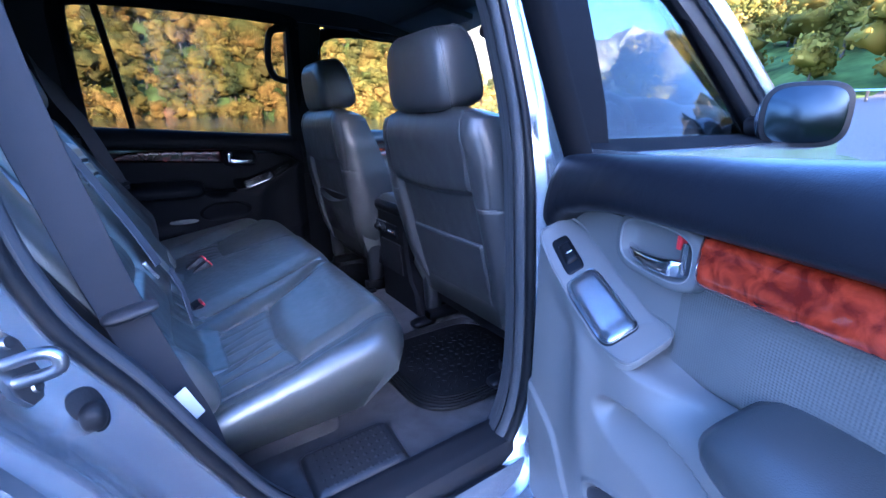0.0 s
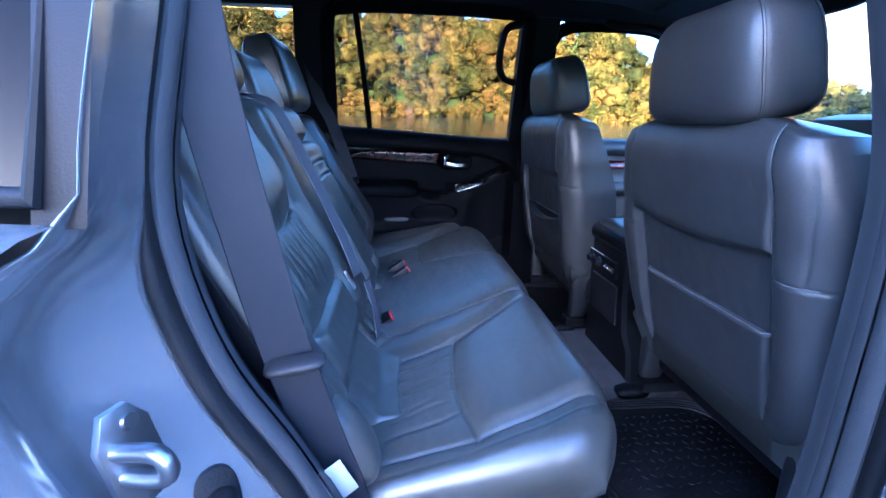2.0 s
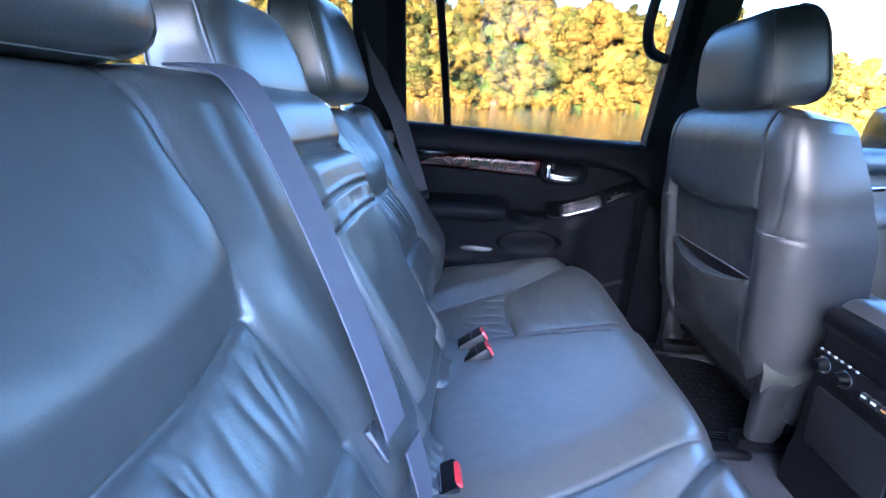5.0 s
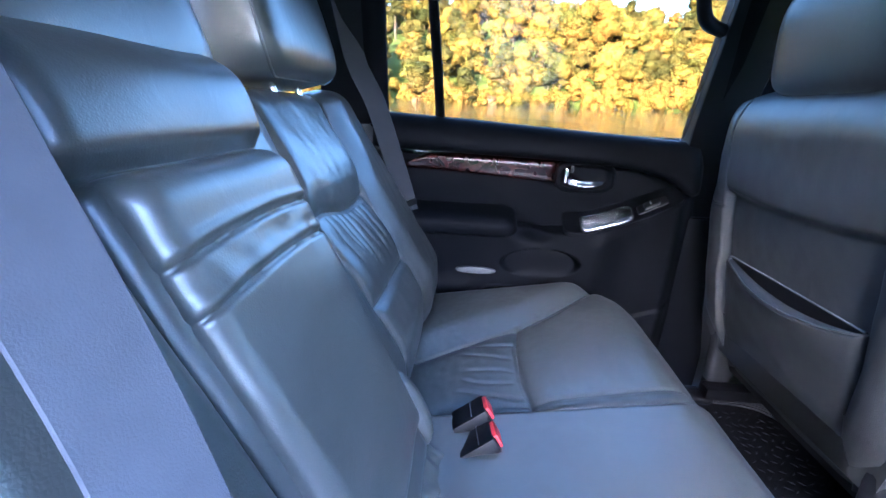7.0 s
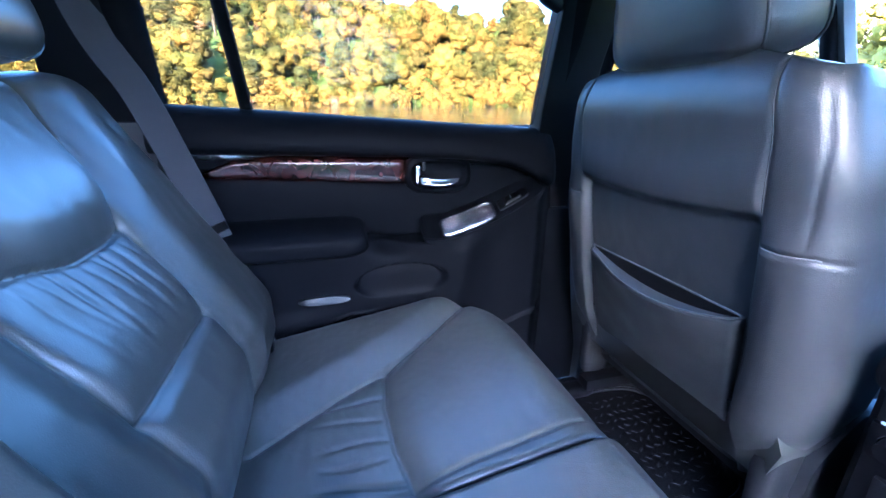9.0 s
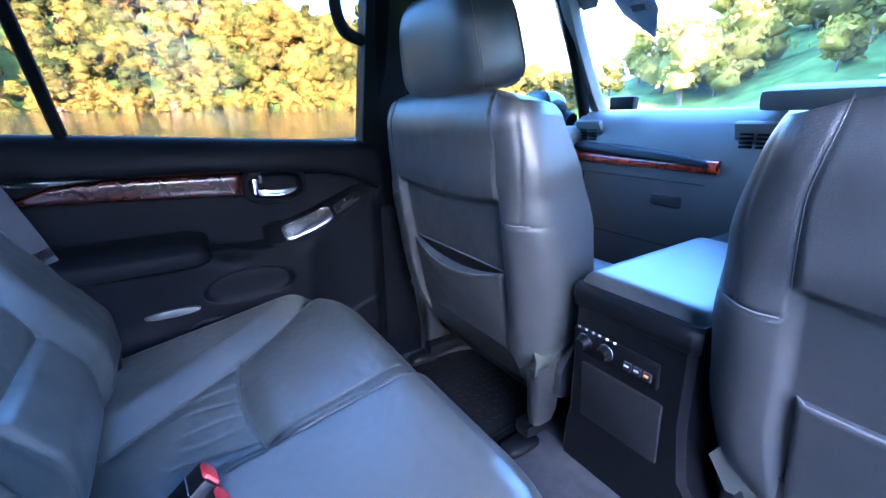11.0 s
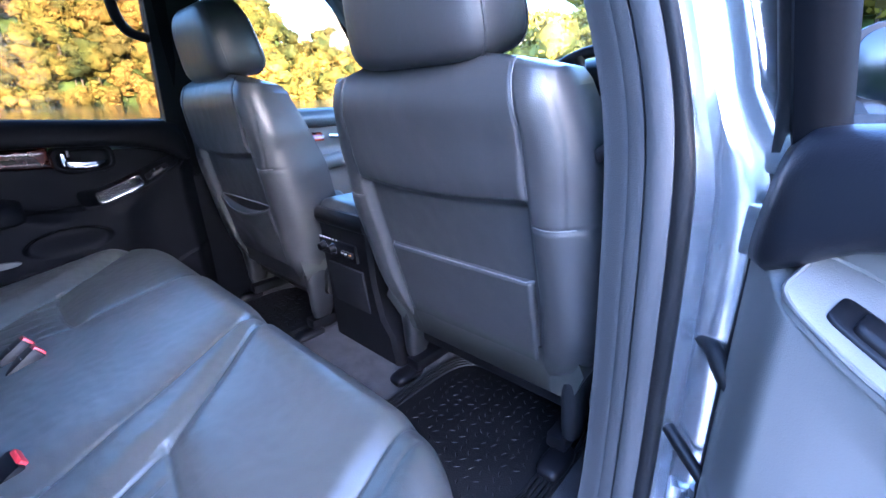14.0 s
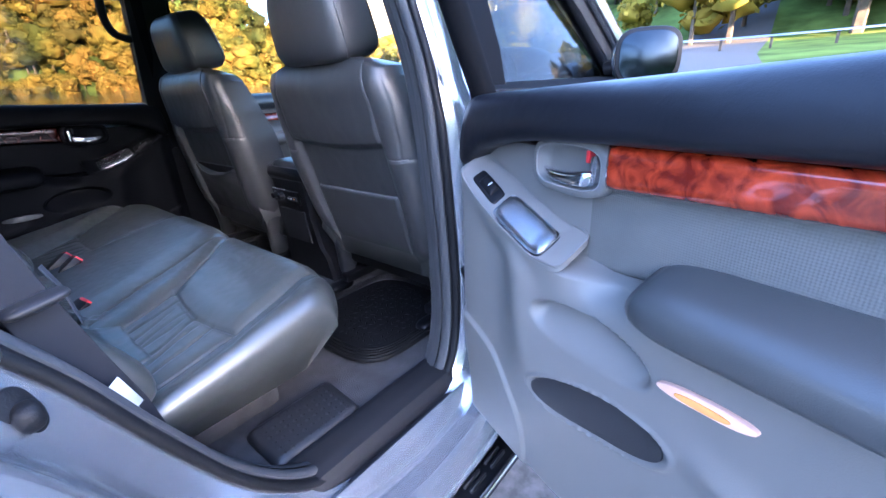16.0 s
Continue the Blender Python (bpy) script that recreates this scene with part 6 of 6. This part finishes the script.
front_door(1, "closed passenger door with grey trim and wood strip")
front_door(-1, "closed driver door seen through the open rear door")
for s in (-1, 1):
    visor = thing("sun_visor", "grey sun visor folded against the roof", "sun visor", "sun visors")
    box("visor", pose(1.02, s * 0.32, 1.625, 0, 8, 0), (0.16, 0.36, 0.022), HEADLINER, visor, bevel=0.01)
mirror = thing("rear_view_mirror", "dark rear view mirror on the windscreen", "mirror")
pebble("housing", (1.12, 0.0, 1.56), (0.025, 0.12, 0.035), BLACK_PLASTIC, mirror, e=3)
tube("stalk", [(1.14, 0, 1.57), (1.20, 0, 1.63)], 0.01, BLACK_PLASTIC, mirror)
driver_belt = thing("seat_belt", "grey driver seat belt hanging at the pillar", "seat belt", "seat belts")
strap("webbing", [(0.66, -0.60, 1.50), (0.67, -0.655, 1.1), (0.68, -0.675, 0.75)], (1, 0, 0), 0.047, 0.0025, BELT, driver_belt)

sticker = thing("windscreen_sticker", "pale pennant sticker on the windscreen seen from behind", "sticker")
stick = lambda a, b, h: Vector((1.74 - (b - 1.20) * 1.45 - 0.10 * a * a - 0.012 - h, a, b))
plate("sheet", [(0.405, 1.60), (0.525, 1.60), (0.515, 1.50), (0.465, 1.44), (0.415, 1.50)], stick, 0.002, LID_GREY, sticker, bevel=0.0005)
for k in range(3):
    plate("printed_bar", [(0.43 + 0.008 * k, 1.575 - 0.03 * k), (0.50 - 0.008 * k, 1.575 - 0.03 * k), (0.50 - 0.008 * k, 1.562 - 0.03 * k), (0.43 + 0.008 * k, 1.562 - 0.03 * k)], lambda a, b, h: stick(a, b, h + 0.002), 0.001, BLACK_PLASTIC, sticker, bevel=0.0003)
dash_box = thing("dash_box", "small dark box standing on the dashboard", "box")
box("case", pose(1.36, 0.545, 1.262, 0, 0, 15), (0.05, 0.075, 0.04), BLACK_PLASTIC, dash_box, bevel=0.005)
roof_handle = thing("roof_grab_handle", "dark roof grab handle above the passenger door", "grab handle")
tube("grip", smooth_line([(0.80, 0.555, 1.61), (0.82, 0.515, 1.585), (0.93, 0.505, 1.58), (1.0, 0.52, 1.575), (1.02, 0.555, 1.60)], 5), 0.013, BLACK_PLASTIC, roof_handle)
